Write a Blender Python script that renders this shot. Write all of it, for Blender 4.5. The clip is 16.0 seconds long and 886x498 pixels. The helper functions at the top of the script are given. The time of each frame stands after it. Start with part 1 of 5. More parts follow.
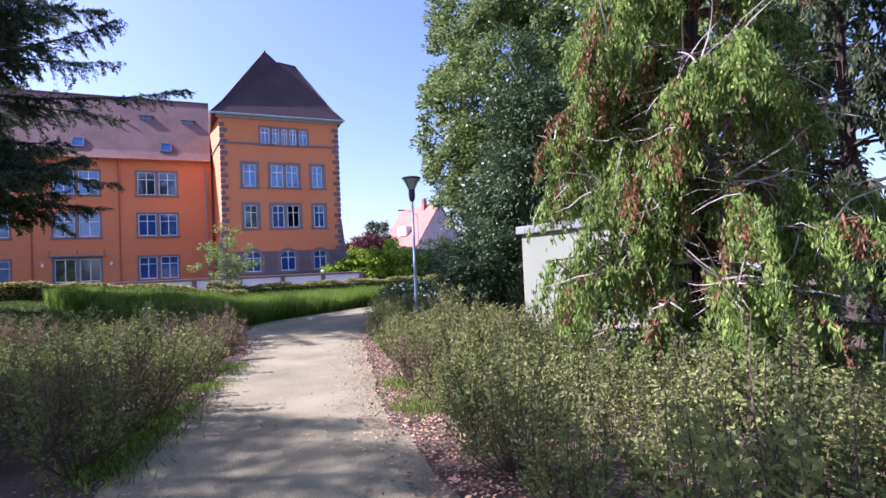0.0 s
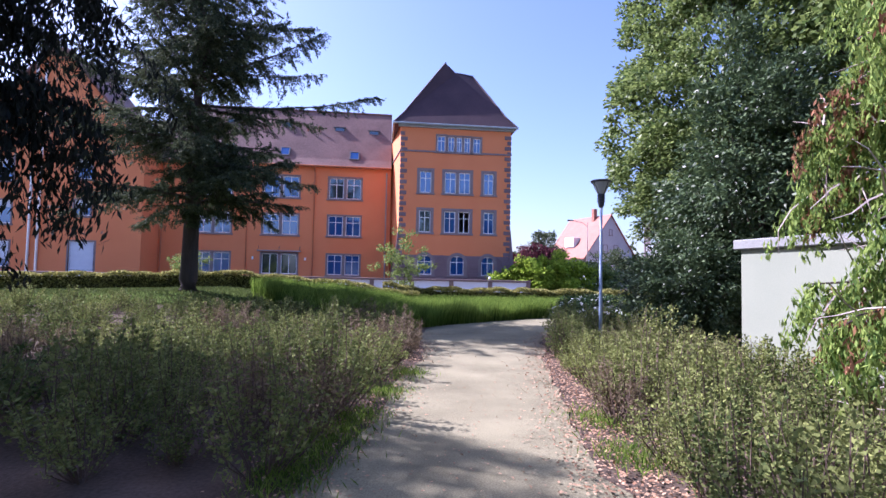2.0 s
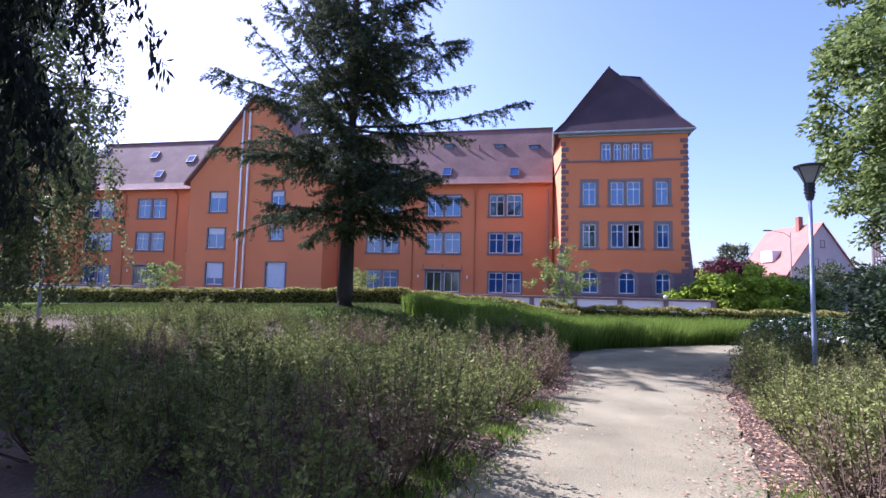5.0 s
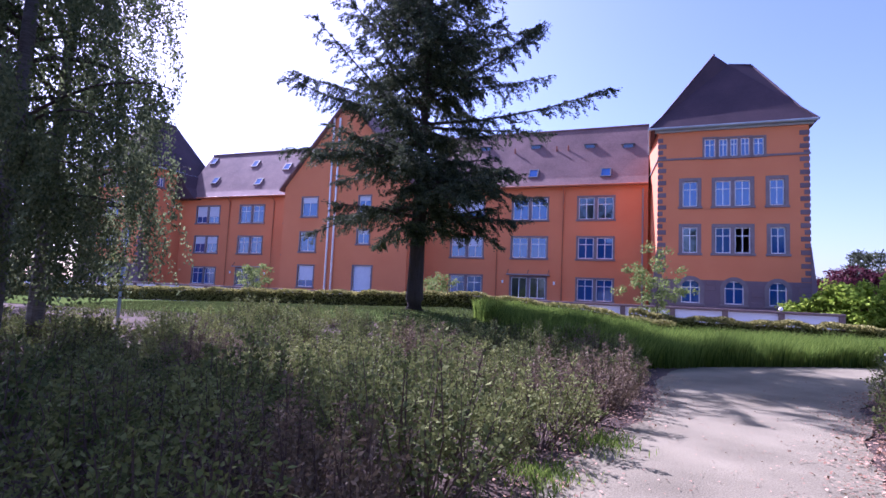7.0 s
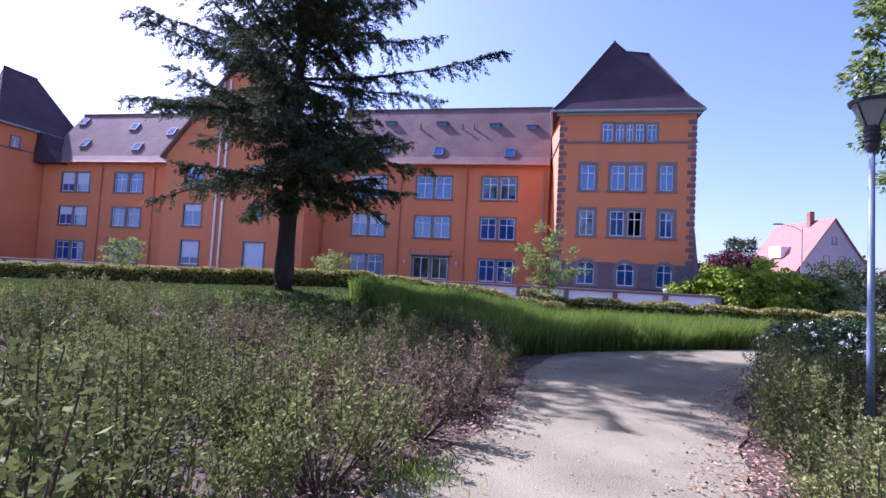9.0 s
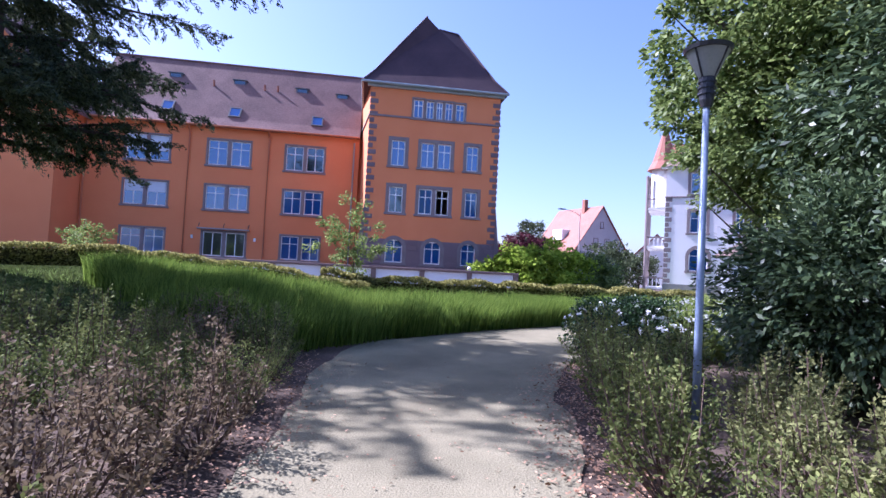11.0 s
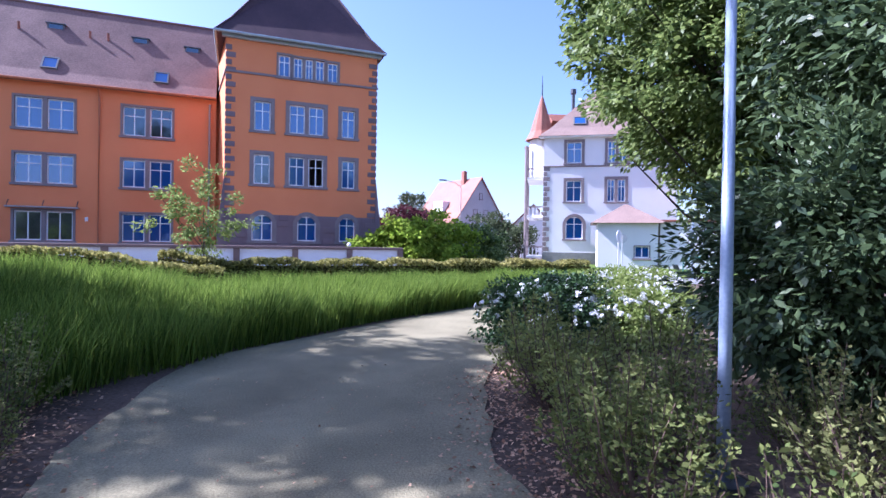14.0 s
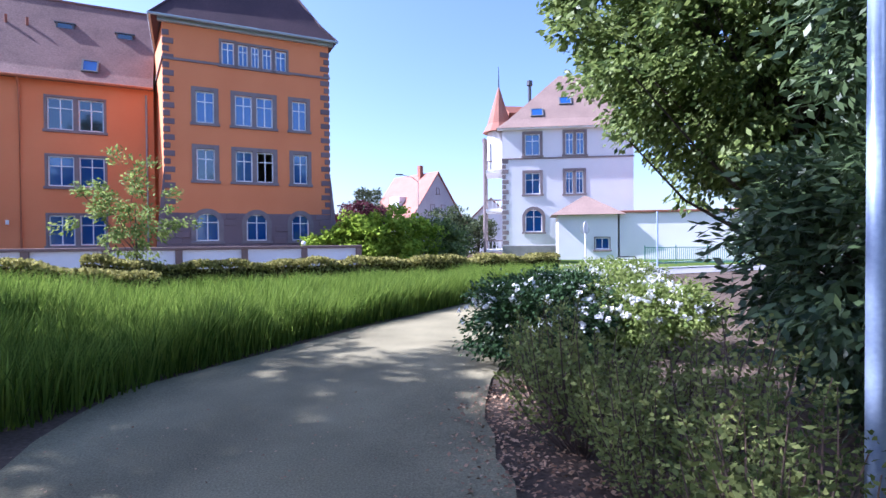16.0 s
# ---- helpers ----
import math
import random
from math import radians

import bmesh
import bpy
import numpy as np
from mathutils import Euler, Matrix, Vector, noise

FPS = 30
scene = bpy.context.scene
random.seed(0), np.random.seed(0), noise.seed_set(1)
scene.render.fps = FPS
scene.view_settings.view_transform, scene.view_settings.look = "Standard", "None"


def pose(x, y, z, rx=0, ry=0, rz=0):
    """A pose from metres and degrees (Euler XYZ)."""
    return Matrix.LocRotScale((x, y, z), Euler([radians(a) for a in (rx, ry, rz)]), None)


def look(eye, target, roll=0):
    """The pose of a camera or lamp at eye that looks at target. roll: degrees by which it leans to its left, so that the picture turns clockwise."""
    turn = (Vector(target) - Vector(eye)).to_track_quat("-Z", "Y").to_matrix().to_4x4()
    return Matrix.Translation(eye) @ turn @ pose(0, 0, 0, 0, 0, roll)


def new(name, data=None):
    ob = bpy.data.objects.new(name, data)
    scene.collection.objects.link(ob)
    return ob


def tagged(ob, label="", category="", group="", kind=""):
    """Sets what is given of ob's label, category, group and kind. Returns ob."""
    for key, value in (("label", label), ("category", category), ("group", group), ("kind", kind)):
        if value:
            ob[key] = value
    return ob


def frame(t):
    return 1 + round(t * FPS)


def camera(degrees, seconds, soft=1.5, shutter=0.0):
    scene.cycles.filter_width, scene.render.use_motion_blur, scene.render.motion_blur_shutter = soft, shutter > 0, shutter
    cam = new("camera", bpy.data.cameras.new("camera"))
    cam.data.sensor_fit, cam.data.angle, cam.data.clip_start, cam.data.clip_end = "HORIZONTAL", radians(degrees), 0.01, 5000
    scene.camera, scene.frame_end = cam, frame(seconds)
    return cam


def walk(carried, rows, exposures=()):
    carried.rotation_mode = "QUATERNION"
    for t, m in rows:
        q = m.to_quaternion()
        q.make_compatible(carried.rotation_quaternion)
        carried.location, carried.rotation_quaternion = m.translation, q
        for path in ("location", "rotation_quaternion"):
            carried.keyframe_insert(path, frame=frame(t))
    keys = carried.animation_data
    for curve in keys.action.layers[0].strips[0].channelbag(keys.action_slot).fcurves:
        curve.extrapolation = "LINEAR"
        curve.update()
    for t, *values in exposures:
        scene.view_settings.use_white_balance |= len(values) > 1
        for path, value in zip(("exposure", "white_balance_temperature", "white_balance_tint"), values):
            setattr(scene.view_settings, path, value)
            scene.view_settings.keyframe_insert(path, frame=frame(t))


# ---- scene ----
cam = camera(80.0, 16.0)
walk(cam, [
    (0, look((-3.277, -51.285, 1.770), (0.791, -42.155, 2.063), -2.51)),
    (0.5, look((-3.412, -50.920, 1.769), (-0.002, -41.526, 2.105), -1.23)),
    (1, look((-3.460, -50.627, 1.769), (-0.840, -40.983, 2.115), -0.47)),
    (1.5, look((-3.432, -50.395, 1.767), (-1.772, -40.546, 2.262), 0.13)),
    (2, look((-3.446, -50.169, 1.760), (-2.318, -40.246, 2.270), 1.19)),
    (2.5, look((-3.470, -49.951, 1.761), (-2.491, -40.020, 2.394), -0.15)),
    (3, look((-3.434, -49.770, 1.740), (-3.313, -39.803, 2.540), -0.79)),
    (3.5, look((-3.344, -49.564, 1.716), (-4.027, -39.637, 2.715), -1.02)),
    (6, look((-2.563, -47.903, 1.645), (-5.078, -38.247, 2.309), 2.98)),
    (6.5, look((-2.522, -47.567, 1.636), (-5.424, -38.028, 2.413), 2.92)),
    (7, look((-2.479, -47.211, 1.635), (-6.149, -37.948, 2.488), 2.58)),
    (7.5, look((-2.414, -46.809, 1.626), (-6.333, -37.643, 2.417), 2.88)),
    (8, look((-2.312, -46.317, 1.622), (-6.367, -37.212, 2.429), 2.02)),
    (8.5, look((-2.133, -45.744, 1.630), (-5.797, -36.456, 2.193), 2.69)),
    (9, look((-1.921, -45.097, 1.638), (-4.016, -35.335, 2.206), 3.04)),
    (9.5, look((-1.775, -44.385, 1.635), (-2.598, -34.435, 2.208), 2.60)),
    (10, look((-1.802, -43.766, 1.599), (-1.639, -33.784, 2.184), 3.00)),
    (12.5, look((-1.373, -41.415, 1.673), (0.932, -31.685, 1.595), 2.09)),
    (13, look((-1.321, -40.919, 1.705), (1.289, -31.266, 1.816), 2.08)),
    (13.5, look((-1.246, -40.404, 1.674), (1.942, -30.927, 1.817), 1.85)),
    (14, look((-1.118, -39.976, 1.658), (2.511, -30.658, 1.602), 0.89)),
    (14.5, look((-1.026, -39.544, 1.652), (2.452, -30.168, 1.611), 1.47)),
    (15, look((-0.984, -39.124, 1.655), (2.913, -29.914, 1.586), 0.38)),
    (15.5, look((-0.938, -38.797, 1.657), (3.099, -29.648, 1.619), 0.82)),
    (16, look((-0.871, -38.600, 1.656), (3.516, -29.614, 1.521), -0.51)),
], exposures=[(0.0, 1.44, 5400, 38), (3.5, 1.48, 5300, 37), (6.0, 1.36, 5250, 38), (6.6, 1.34, 5100, 54), (8.0, 1.30, 5050, 54), (9.5, 1.30, 5150, 41), (13.0, 1.62, 5050, 35), (16.0, 1.62, 5150, 28)])

# ---- light ----
world = bpy.data.worlds.new("sky")
scene.world = world
world.use_nodes = True
wn = world.node_tree
sky_node = wn.nodes.new("ShaderNodeTexSky")
sky_node.sky_type, sky_node.sun_disc = "NISHITA", False
sky_node.sun_elevation, sky_node.sun_rotation = radians(43), radians(-63)
sky_node.dust_density, sky_node.ozone_density, sky_node.air_density = 1.6, 1.6, 1.0
wn.links.new(sky_node.outputs[0], wn.nodes["Background"].inputs[0])
wn.nodes["Background"].inputs[1].default_value = 0.09
sun = new("sun", bpy.data.lights.new("sun", "SUN"))
sun.data.energy, sun.data.angle, sun.data.color = 5.0, radians(0.5), (1.0, 0.93, 0.82)
sun.matrix_world = look((-0.891 * 50, 0.454 * 50, 0.933 * 50), (0, 0, 0))


# ---- materials ----
def mat(name, c1, c2, rough=0.8, scale=3.0, fine=40.0, bump=0.15, metal=0.0, island=0.0, trans=0.0, spec=0.5, stretch=(1, 1, 1), objrand=0.0, dist=0.02):
    """A surface that varies between two colours: coarse stains, fine grain, and by island or object."""
    m = bpy.data.materials.new(name)
    m.use_nodes = True
    n, l = m.node_tree.nodes, m.node_tree.links
    b = n["Principled BSDF"]
    b.inputs["Roughness"].default_value, b.inputs["Metallic"].default_value = rough, metal
    b.inputs["Specular IOR Level"].default_value = spec
    co, mp = n.new("ShaderNodeTexCoord"), n.new("ShaderNodeMapping")
    mp.inputs["Scale"].default_value = stretch
    l.new(co.outputs["Object"], mp.inputs[0])
    t1, t2 = n.new("ShaderNodeTexNoise"), n.new("ShaderNodeTexNoise")
    for t, s, d in ((t1, scale, 4.0), (t2, fine, 3.0)):
        t.inputs["Scale"].default_value, t.inputs["Detail"].default_value = s, d
        l.new(mp.outputs[0], t.inputs["Vector"])
    add = n.new("ShaderNodeMath")
    add.operation = "MULTIPLY_ADD"
    add.inputs[1].default_value = 0.5
    l.new(t2.outputs[0], add.inputs[0])
    half = n.new("ShaderNodeMath")
    half.operation = "MULTIPLY"
    half.inputs[1].default_value = 0.5
    l.new(t1.outputs[0], half.inputs[0])
    l.new(half.outputs[0], add.inputs[2])
    fac = add.outputs[0]
    for amount, src in ((island, "geo"), (objrand, "obj")):
        if amount:
            g = n.new("ShaderNodeNewGeometry") if src == "geo" else n.new("ShaderNodeObjectInfo")
            out = g.outputs["Random Per Island"] if src == "geo" else g.outputs["Random"]
            mx = n.new("ShaderNodeMix")
            mx.inputs[0].default_value = amount
            l.new(fac, mx.inputs[2]), l.new(out, mx.inputs[3])
            fac = mx.outputs[0]
    ramp = n.new("ShaderNodeValToRGB")
    ramp.color_ramp.elements[0].position, ramp.color_ramp.elements[1].position = 0.3, 0.7
    if island or objrand:
        ramp.color_ramp.elements[0].position, ramp.color_ramp.elements[1].position = 0.1, 0.9
    ramp.color_ramp.elements[0].color, ramp.color_ramp.elements[1].color = (*c1, 1), (*c2, 1)
    l.new(fac, ramp.inputs[0])
    l.new(ramp.outputs[0], b.inputs["Base Color"])
    if bump:
        bp = n.new("ShaderNodeBump")
        bp.inputs["Strength"].default_value, bp.inputs["Distance"].default_value = bump, dist
        l.new(t2.outputs[0], bp.inputs["Height"])
        l.new(bp.outputs[0], b.inputs["Normal"])
    if trans:
        tr, mix = n.new("ShaderNodeBsdfTranslucent"), n.new("ShaderNodeMixShader")
        l.new(ramp.outputs[0], tr.inputs[0])
        mix.inputs[0].default_value = trans
        l.new(b.outputs[0], mix.inputs[1]), l.new(tr.outputs[0], mix.inputs[2])
        l.new(mix.outputs[0], n["Material Output"].inputs[0])
    return m


def tiles_mat(name, c1, c2, course=0.2):
    """Roof tiles: courses across the slope, with stains and moss."""
    m = mat(name, c1, c2, 0.75, 0.5, 9.0, 0.0)
    n, l = m.node_tree.nodes, m.node_tree.links
    w = n.new("ShaderNodeTexWave")
    w.bands_direction, w.wave_profile = "Z", "SAW"
    w.inputs["Scale"].default_value, w.inputs["Distortion"].default_value = 0.314 / course, 0.4
    co = n.new("ShaderNodeTexCoord")
    l.new(co.outputs["Object"], w.inputs["Vector"])
    bp = n.new("ShaderNodeBump")
    bp.inputs["Strength"].default_value, bp.inputs["Distance"].default_value = 0.6, 0.03
    l.new(w.outputs["Fac"], bp.inputs["Height"])
    l.new(bp.outputs[0], n["Principled BSDF"].inputs["Normal"])
    return m


M = {}
M["path"] = mat("path_gravel", (0.118, 0.108, 0.068), (0.33, 0.303, 0.19), 0.95, 0.8, 60, 0.5, spec=0.1)
M["soil"] = mat("soil", (0.045, 0.035, 0.027), (0.15, 0.112, 0.085), 0.95, 1.2, 25, 0.5, dist=0.03, spec=0.1)
M["lawn"] = mat("lawn", (0.05, 0.085, 0.02), (0.11, 0.15, 0.04), 1.0, 0.8, 30, 0.5, dist=0.05, spec=0.0)
M["asphalt"] = mat("asphalt", (0.16, 0.16, 0.165), (0.26, 0.26, 0.26), 0.9, 0.5, 80, 0.3)
M["kerb"] = mat("kerb_stone", (0.45, 0.44, 0.42), (0.6, 0.59, 0.56), 0.85, 2, 30, 0.3)
M["orange"] = mat("orange_render", (0.68, 0.21, 0.075), (0.78, 0.28, 0.11), 0.85, 0.35, 45, 0.08)
M["stone"] = mat("red_sandstone", (0.125, 0.09, 0.10), (0.24, 0.17, 0.175), 0.85, 1.5, 25, 0.3, objrand=0.4)
M["surround"] = mat("window_stone", (0.17, 0.14, 0.145), (0.28, 0.23, 0.225), 0.85, 2, 30, 0.2)
M["white_frame"] = mat("white_paint", (0.80, 0.81, 0.83), (0.88, 0.89, 0.90), 0.45, 2, 30, 0.03)
M["blind"] = mat("roller_blind", (0.55, 0.62, 0.72), (0.68, 0.74, 0.82), 0.6, 2, 30, 0.03)
M["roof"] = tiles_mat("wing_roof_tiles", (0.13, 0.07, 0.06), (0.30, 0.175, 0.15))
M["roof_dark"] = tiles_mat("tower_roof_tiles", (0.038, 0.02, 0.028), (0.085, 0.045, 0.052))
M["roof_red"] = tiles_mat("red_roof_tiles", (0.24, 0.09, 0.06), (0.36, 0.15, 0.10))
M["roof_brown"] = tiles_mat("brown_roof_tiles", (0.17, 0.115, 0.095), (0.28, 0.20, 0.165))
M["zinc_dark"] = mat("dark_zinc", (0.09, 0.10, 0.11), (0.16, 0.17, 0.18), 0.55, 2, 30, 0.05, 0.2)
M["gutter"] = mat("zinc_gutter", (0.30, 0.36, 0.38), (0.45, 0.52, 0.54), 0.5, 2, 30, 0.05, 0.3)
M["pipe"] = mat("grey_pipe", (0.28, 0.26, 0.26), (0.40, 0.37, 0.36), 0.5, 2, 30, 0.05, 0.2)
M["orange_pipe"] = mat("painted_pipe", (0.42, 0.14, 0.06), (0.52, 0.18, 0.08), 0.6, 2, 30, 0.05)
M["white_pipe"] = mat("white_flue", (0.7, 0.7, 0.7), (0.8, 0.8, 0.8), 0.35, 2, 30, 0.02, 0.5)
M["white_wall"] = mat("white_render", (0.70, 0.70, 0.71), (0.82, 0.82, 0.82), 0.85, 0.4, 40, 0.06)
M["grey_wall"] = mat("grey_render", (0.34, 0.34, 0.36), (0.46, 0.46, 0.47), 0.85, 0.4, 40, 0.06)
M["grey_green"] = mat("pale_green_render", (0.205, 0.23, 0.17), (0.265, 0.285, 0.215), 0.85, 0.6, 40, 0.06)
M["concrete"] = mat("weathered_concrete", (0.16, 0.17, 0.165), (0.28, 0.28, 0.27), 0.9, 1.5, 30, 0.3)
M["panel"] = mat("white_panel", (0.74, 0.76, 0.82), (0.84, 0.86, 0.90), 0.6, 0.5, 30, 0.03)
M["post_brown"] = mat("brown_coping", (0.15, 0.10, 0.09), (0.24, 0.17, 0.15), 0.8, 2, 30, 0.2)
M["lamp_pole"] = mat("grey_painted_steel", (0.22, 0.29, 0.42), (0.34, 0.42, 0.55), 0.4, 1.2, 40, 0.05, 0.2)
M["lamp_dark"] = mat("dark_steel", (0.03, 0.035, 0.045), (0.06, 0.065, 0.075), 0.4, 3, 40, 0.03, 0.3)
M["lamp_glass"] = mat("frosted_acrylic", (0.45, 0.5, 0.5), (0.6, 0.64, 0.62), 0.25, 3, 40, 0.0, trans=0.5)
M["bark"] = mat("conifer_bark", (0.045, 0.032, 0.026), (0.11, 0.08, 0.065), 0.95, 3, 18, 0.9, stretch=(3, 3, 0.6), dist=0.06)
M["bark_light"] = mat("birch_bark", (0.05, 0.042, 0.038), (0.22, 0.20, 0.185), 0.8, 2.5, 12, 0.4, stretch=(1, 1, 4))
M["twig"] = mat("dry_twigs", (0.20, 0.155, 0.135), (0.50, 0.44, 0.41), 0.9, 4, 30, 0.3)
M["stem"] = mat("shrub_stems", (0.07, 0.045, 0.035), (0.15, 0.10, 0.075), 0.9, 4, 30, 0.2)
M["metal_white"] = mat("galvanised_sign", (0.5, 0.52, 0.54), (0.65, 0.66, 0.68), 0.45, 3, 40, 0.02, 0.4)
M["green_fence"] = mat("green_painted_steel", (0.03, 0.16, 0.12), (0.06, 0.24, 0.18), 0.5, 3, 40, 0.02)
M["dry_leaf"] = mat("fallen_leaves", (0.20, 0.10, 0.05), (0.46, 0.30, 0.18), 0.85, 3, 30, 0, island=0.9)
M["petal"] = mat("white_petals", (0.72, 0.74, 0.76), (0.86, 0.87, 0.88), 0.6, 3, 30, 0, island=0.5, trans=0.3)


def leaf_mat(name, c1, c2, trans=0.35, rough=0.7, obj=0.0, spec=0.12):
    return mat(name, c1, c2, rough, 0.6, 30, 0.0, island=0.75, trans=trans, objrand=obj, spec=spec)


M["shrub"] = leaf_mat("shrub_leaves", (0.042, 0.07, 0.022), (0.31, 0.34, 0.11), 0.25, obj=0.45, spec=0.05)
M["shrub_dry"] = leaf_mat("dry_shrub_leaves", (0.11, 0.085, 0.05), (0.27, 0.21, 0.13), 0.3, obj=0.3)
M["shrub_yellow"] = leaf_mat("yellow_shrub_leaves", (0.11, 0.13, 0.045), (0.31, 0.32, 0.12), 0.3, obj=0.3)
M["fir"] = leaf_mat("fir_needles", (0.022, 0.038, 0.024), (0.13, 0.155, 0.075), 0.25)
M["cypress"] = leaf_mat("cypress_sprays", (0.06, 0.13, 0.03), (0.36, 0.46, 0.11), 0.4)
M["cypress_brown"] = leaf_mat("dead_cypress_sprays", (0.14, 0.065, 0.035), (0.34, 0.17, 0.09), 0.25)
# near-black leaves: the shade on the left conifer is put into the colour
M["cypress_shaded"] = leaf_mat("shaded_cypress_sprays", (0.010, 0.014, 0.013), (0.032, 0.040, 0.030), 0.1)
M["broad"] = leaf_mat("broad_leaves", (0.045, 0.085, 0.022), (0.27, 0.34, 0.10), 0.4, 0.45, spec=0.25)
M["laurel"] = leaf_mat("laurel_leaves", (0.025, 0.05, 0.026), (0.12, 0.175, 0.07), 0.25, 0.4, spec=0.3)
M["birch"] = leaf_mat("birch_leaves", (0.07, 0.10, 0.045), (0.22, 0.26, 0.11), 0.55)
M["lime"] = leaf_mat("lime_green_leaves", (0.11, 0.20, 0.015), (0.42, 0.54, 0.06), 0.45)
M["young"] = leaf_mat("young_tree_leaves", (0.11, 0.17, 0.035), (0.30, 0.36, 0.11), 0.45)
# core colour holds the shade between the inner twigs of the hedge
M["hedge_core"] = mat("shaded_hedge_core", (0.03, 0.028, 0.014), (0.08, 0.07, 0.03), 1.0, 4, 30, 0.8, dist=0.05, spec=0.0)
M["hedge"] = leaf_mat("hedge_leaves", (0.11, 0.115, 0.035), (0.46, 0.43, 0.14), 0.35)
M["purple"] = leaf_mat("purple_leaves", (0.045, 0.014, 0.022), (0.13, 0.04, 0.05), 0.3)
# dark leaf colour carries the shade over the front rose bushes
M["rose"] = leaf_mat("shaded_rose_leaves", (0.015, 0.035, 0.015), (0.06, 0.11, 0.04), 0.2, 0.3)
M["grass"] = leaf_mat("tall_grass_blades", (0.045, 0.095, 0.012), (0.25, 0.35, 0.06), 0.45)
M["lawn_blades"] = leaf_mat("lawn_blades", (0.045, 0.07, 0.018), (0.13, 0.16, 0.05), 0.3)
M["far_green"] = leaf_mat("distant_leaves", (0.04, 0.06, 0.03), (0.12, 0.15, 0.07), 0.3)


def glass_mat(name, c, mirror):
    m = bpy.data.materials.new(name)
    m.use_nodes = True
    n, l = m.node_tree.nodes, m.node_tree.links
    b = n["Principled BSDF"]
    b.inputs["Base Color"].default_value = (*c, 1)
    b.inputs["Roughness"].default_value = 0.06
    b.inputs["IOR"].default_value = 1.52
    b.inputs["Coat Weight"].default_value = 0.3
    b.inputs["Coat Roughness"].default_value = 0.03
    g, mix = n.new("ShaderNodeBsdfGlossy"), n.new("ShaderNodeMixShader")
    g.inputs["Roughness"].default_value = 0.05
    # blue tint on the mirror layer pushes the reflected sky bluer
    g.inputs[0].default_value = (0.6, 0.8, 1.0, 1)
    t = n.new("ShaderNodeTexNoise")
    t.inputs["Scale"].default_value = 0.9
    bp = n.new("ShaderNodeBump")
    bp.inputs["Strength"].default_value, bp.inputs["Distance"].default_value = 0.12, 0.02
    l.new(t.outputs[0], bp.inputs["Height"]), l.new(bp.outputs[0], g.inputs["Normal"])
    mix.inputs[0].default_value = mirror
    l.new(b.outputs[0], mix.inputs[1]), l.new(g.outputs[0], mix.inputs[2])
    l.new(mix.outputs[0], n["Material Output"].inputs[0])
    return m


# the blue of reflected sky is painted into this pane colour
M["glass"] = glass_mat("painted_sky_glass", (0.015, 0.075, 0.27), 0.13)
M["glass_dark"] = glass_mat("dark_window_glass", (0.015, 0.018, 0.022), 0.12)


# ---- building helpers ----
def mesh_of(name, bm, material):
    me = bpy.data.meshes.new(name)
    bm.to_mesh(me)
    bm.free()
    me.materials.append(material)
    return me


def part(name, bm, material, parent=None, label="", at=None, smooth=False):
    """One mesh object of a bmesh or of a mesh that exists, under a thing or a part."""
    me = bm if isinstance(bm, bpy.types.Mesh) else mesh_of(name, bm, material)
    if smooth:
        me.polygons.foreach_set("use_smooth", [True] * len(me.polygons))
    ob = new(name, me)
    ob.parent = parent
    if at is not None:
        ob.matrix_basis = at
    if label:
        ob["label"] = label
    return ob


def thing(name, label, category, at=None, group="", kind=""):
    ob = new(name)
    ob.empty_display_size = 0.2
    if at is not None:
        ob.matrix_basis = at
    return tagged(ob, label, category, group, kind)


def bx(bm, x0, x1, y0, y1, z0, z1, bevel=0.0):
    v = [bm.verts.new(p) for p in ((x0, y0, z0), (x1, y0, z0), (x1, y1, z0), (x0, y1, z0), (x0, y0, z1), (x1, y0, z1), (x1, y1, z1), (x0, y1, z1))]
    f = [bm.faces.new([v[i] for i in q]) for q in ((3, 2, 1, 0), (4, 5, 6, 7), (0, 1, 5, 4), (1, 2, 6, 5), (2, 3, 7, 6), (3, 0, 4, 7))]
    if bevel:
        bmesh.ops.bevel(bm, geom=list({e for q in f for e in q.edges}), offset=bevel, segments=1, affect="EDGES")
    return bm


def box(x0, x1, y0, y1, z0, z1, bevel=0.0):
    return bx(bmesh.new(), x0, x1, y0, y1, z0, z1, bevel)


def tube(bm, pts, radii, sides=6, cap=True):
    """A tapered tube along points."""
    rings = []
    for i, p in enumerate(pts):
        p = Vector(p)
        d = Vector(pts[min(i + 1, len(pts) - 1)]) - Vector(pts[max(i - 1, 0)])
        q = d.to_track_quat("Z", "Y")
        rings.append([bm.verts.new(p + q @ Vector((math.cos(a) * radii[i], math.sin(a) * radii[i], 0))) for a in (2 * math.pi * k / sides for k in range(sides))])
    for a, b in zip(rings, rings[1:]):
        for k in range(sides):
            bm.faces.new((a[k], a[(k + 1) % sides], b[(k + 1) % sides], b[k]))
    if cap:
        bm.faces.new(rings[-1])
        bm.faces.new(rings[0][::-1])
    return bm


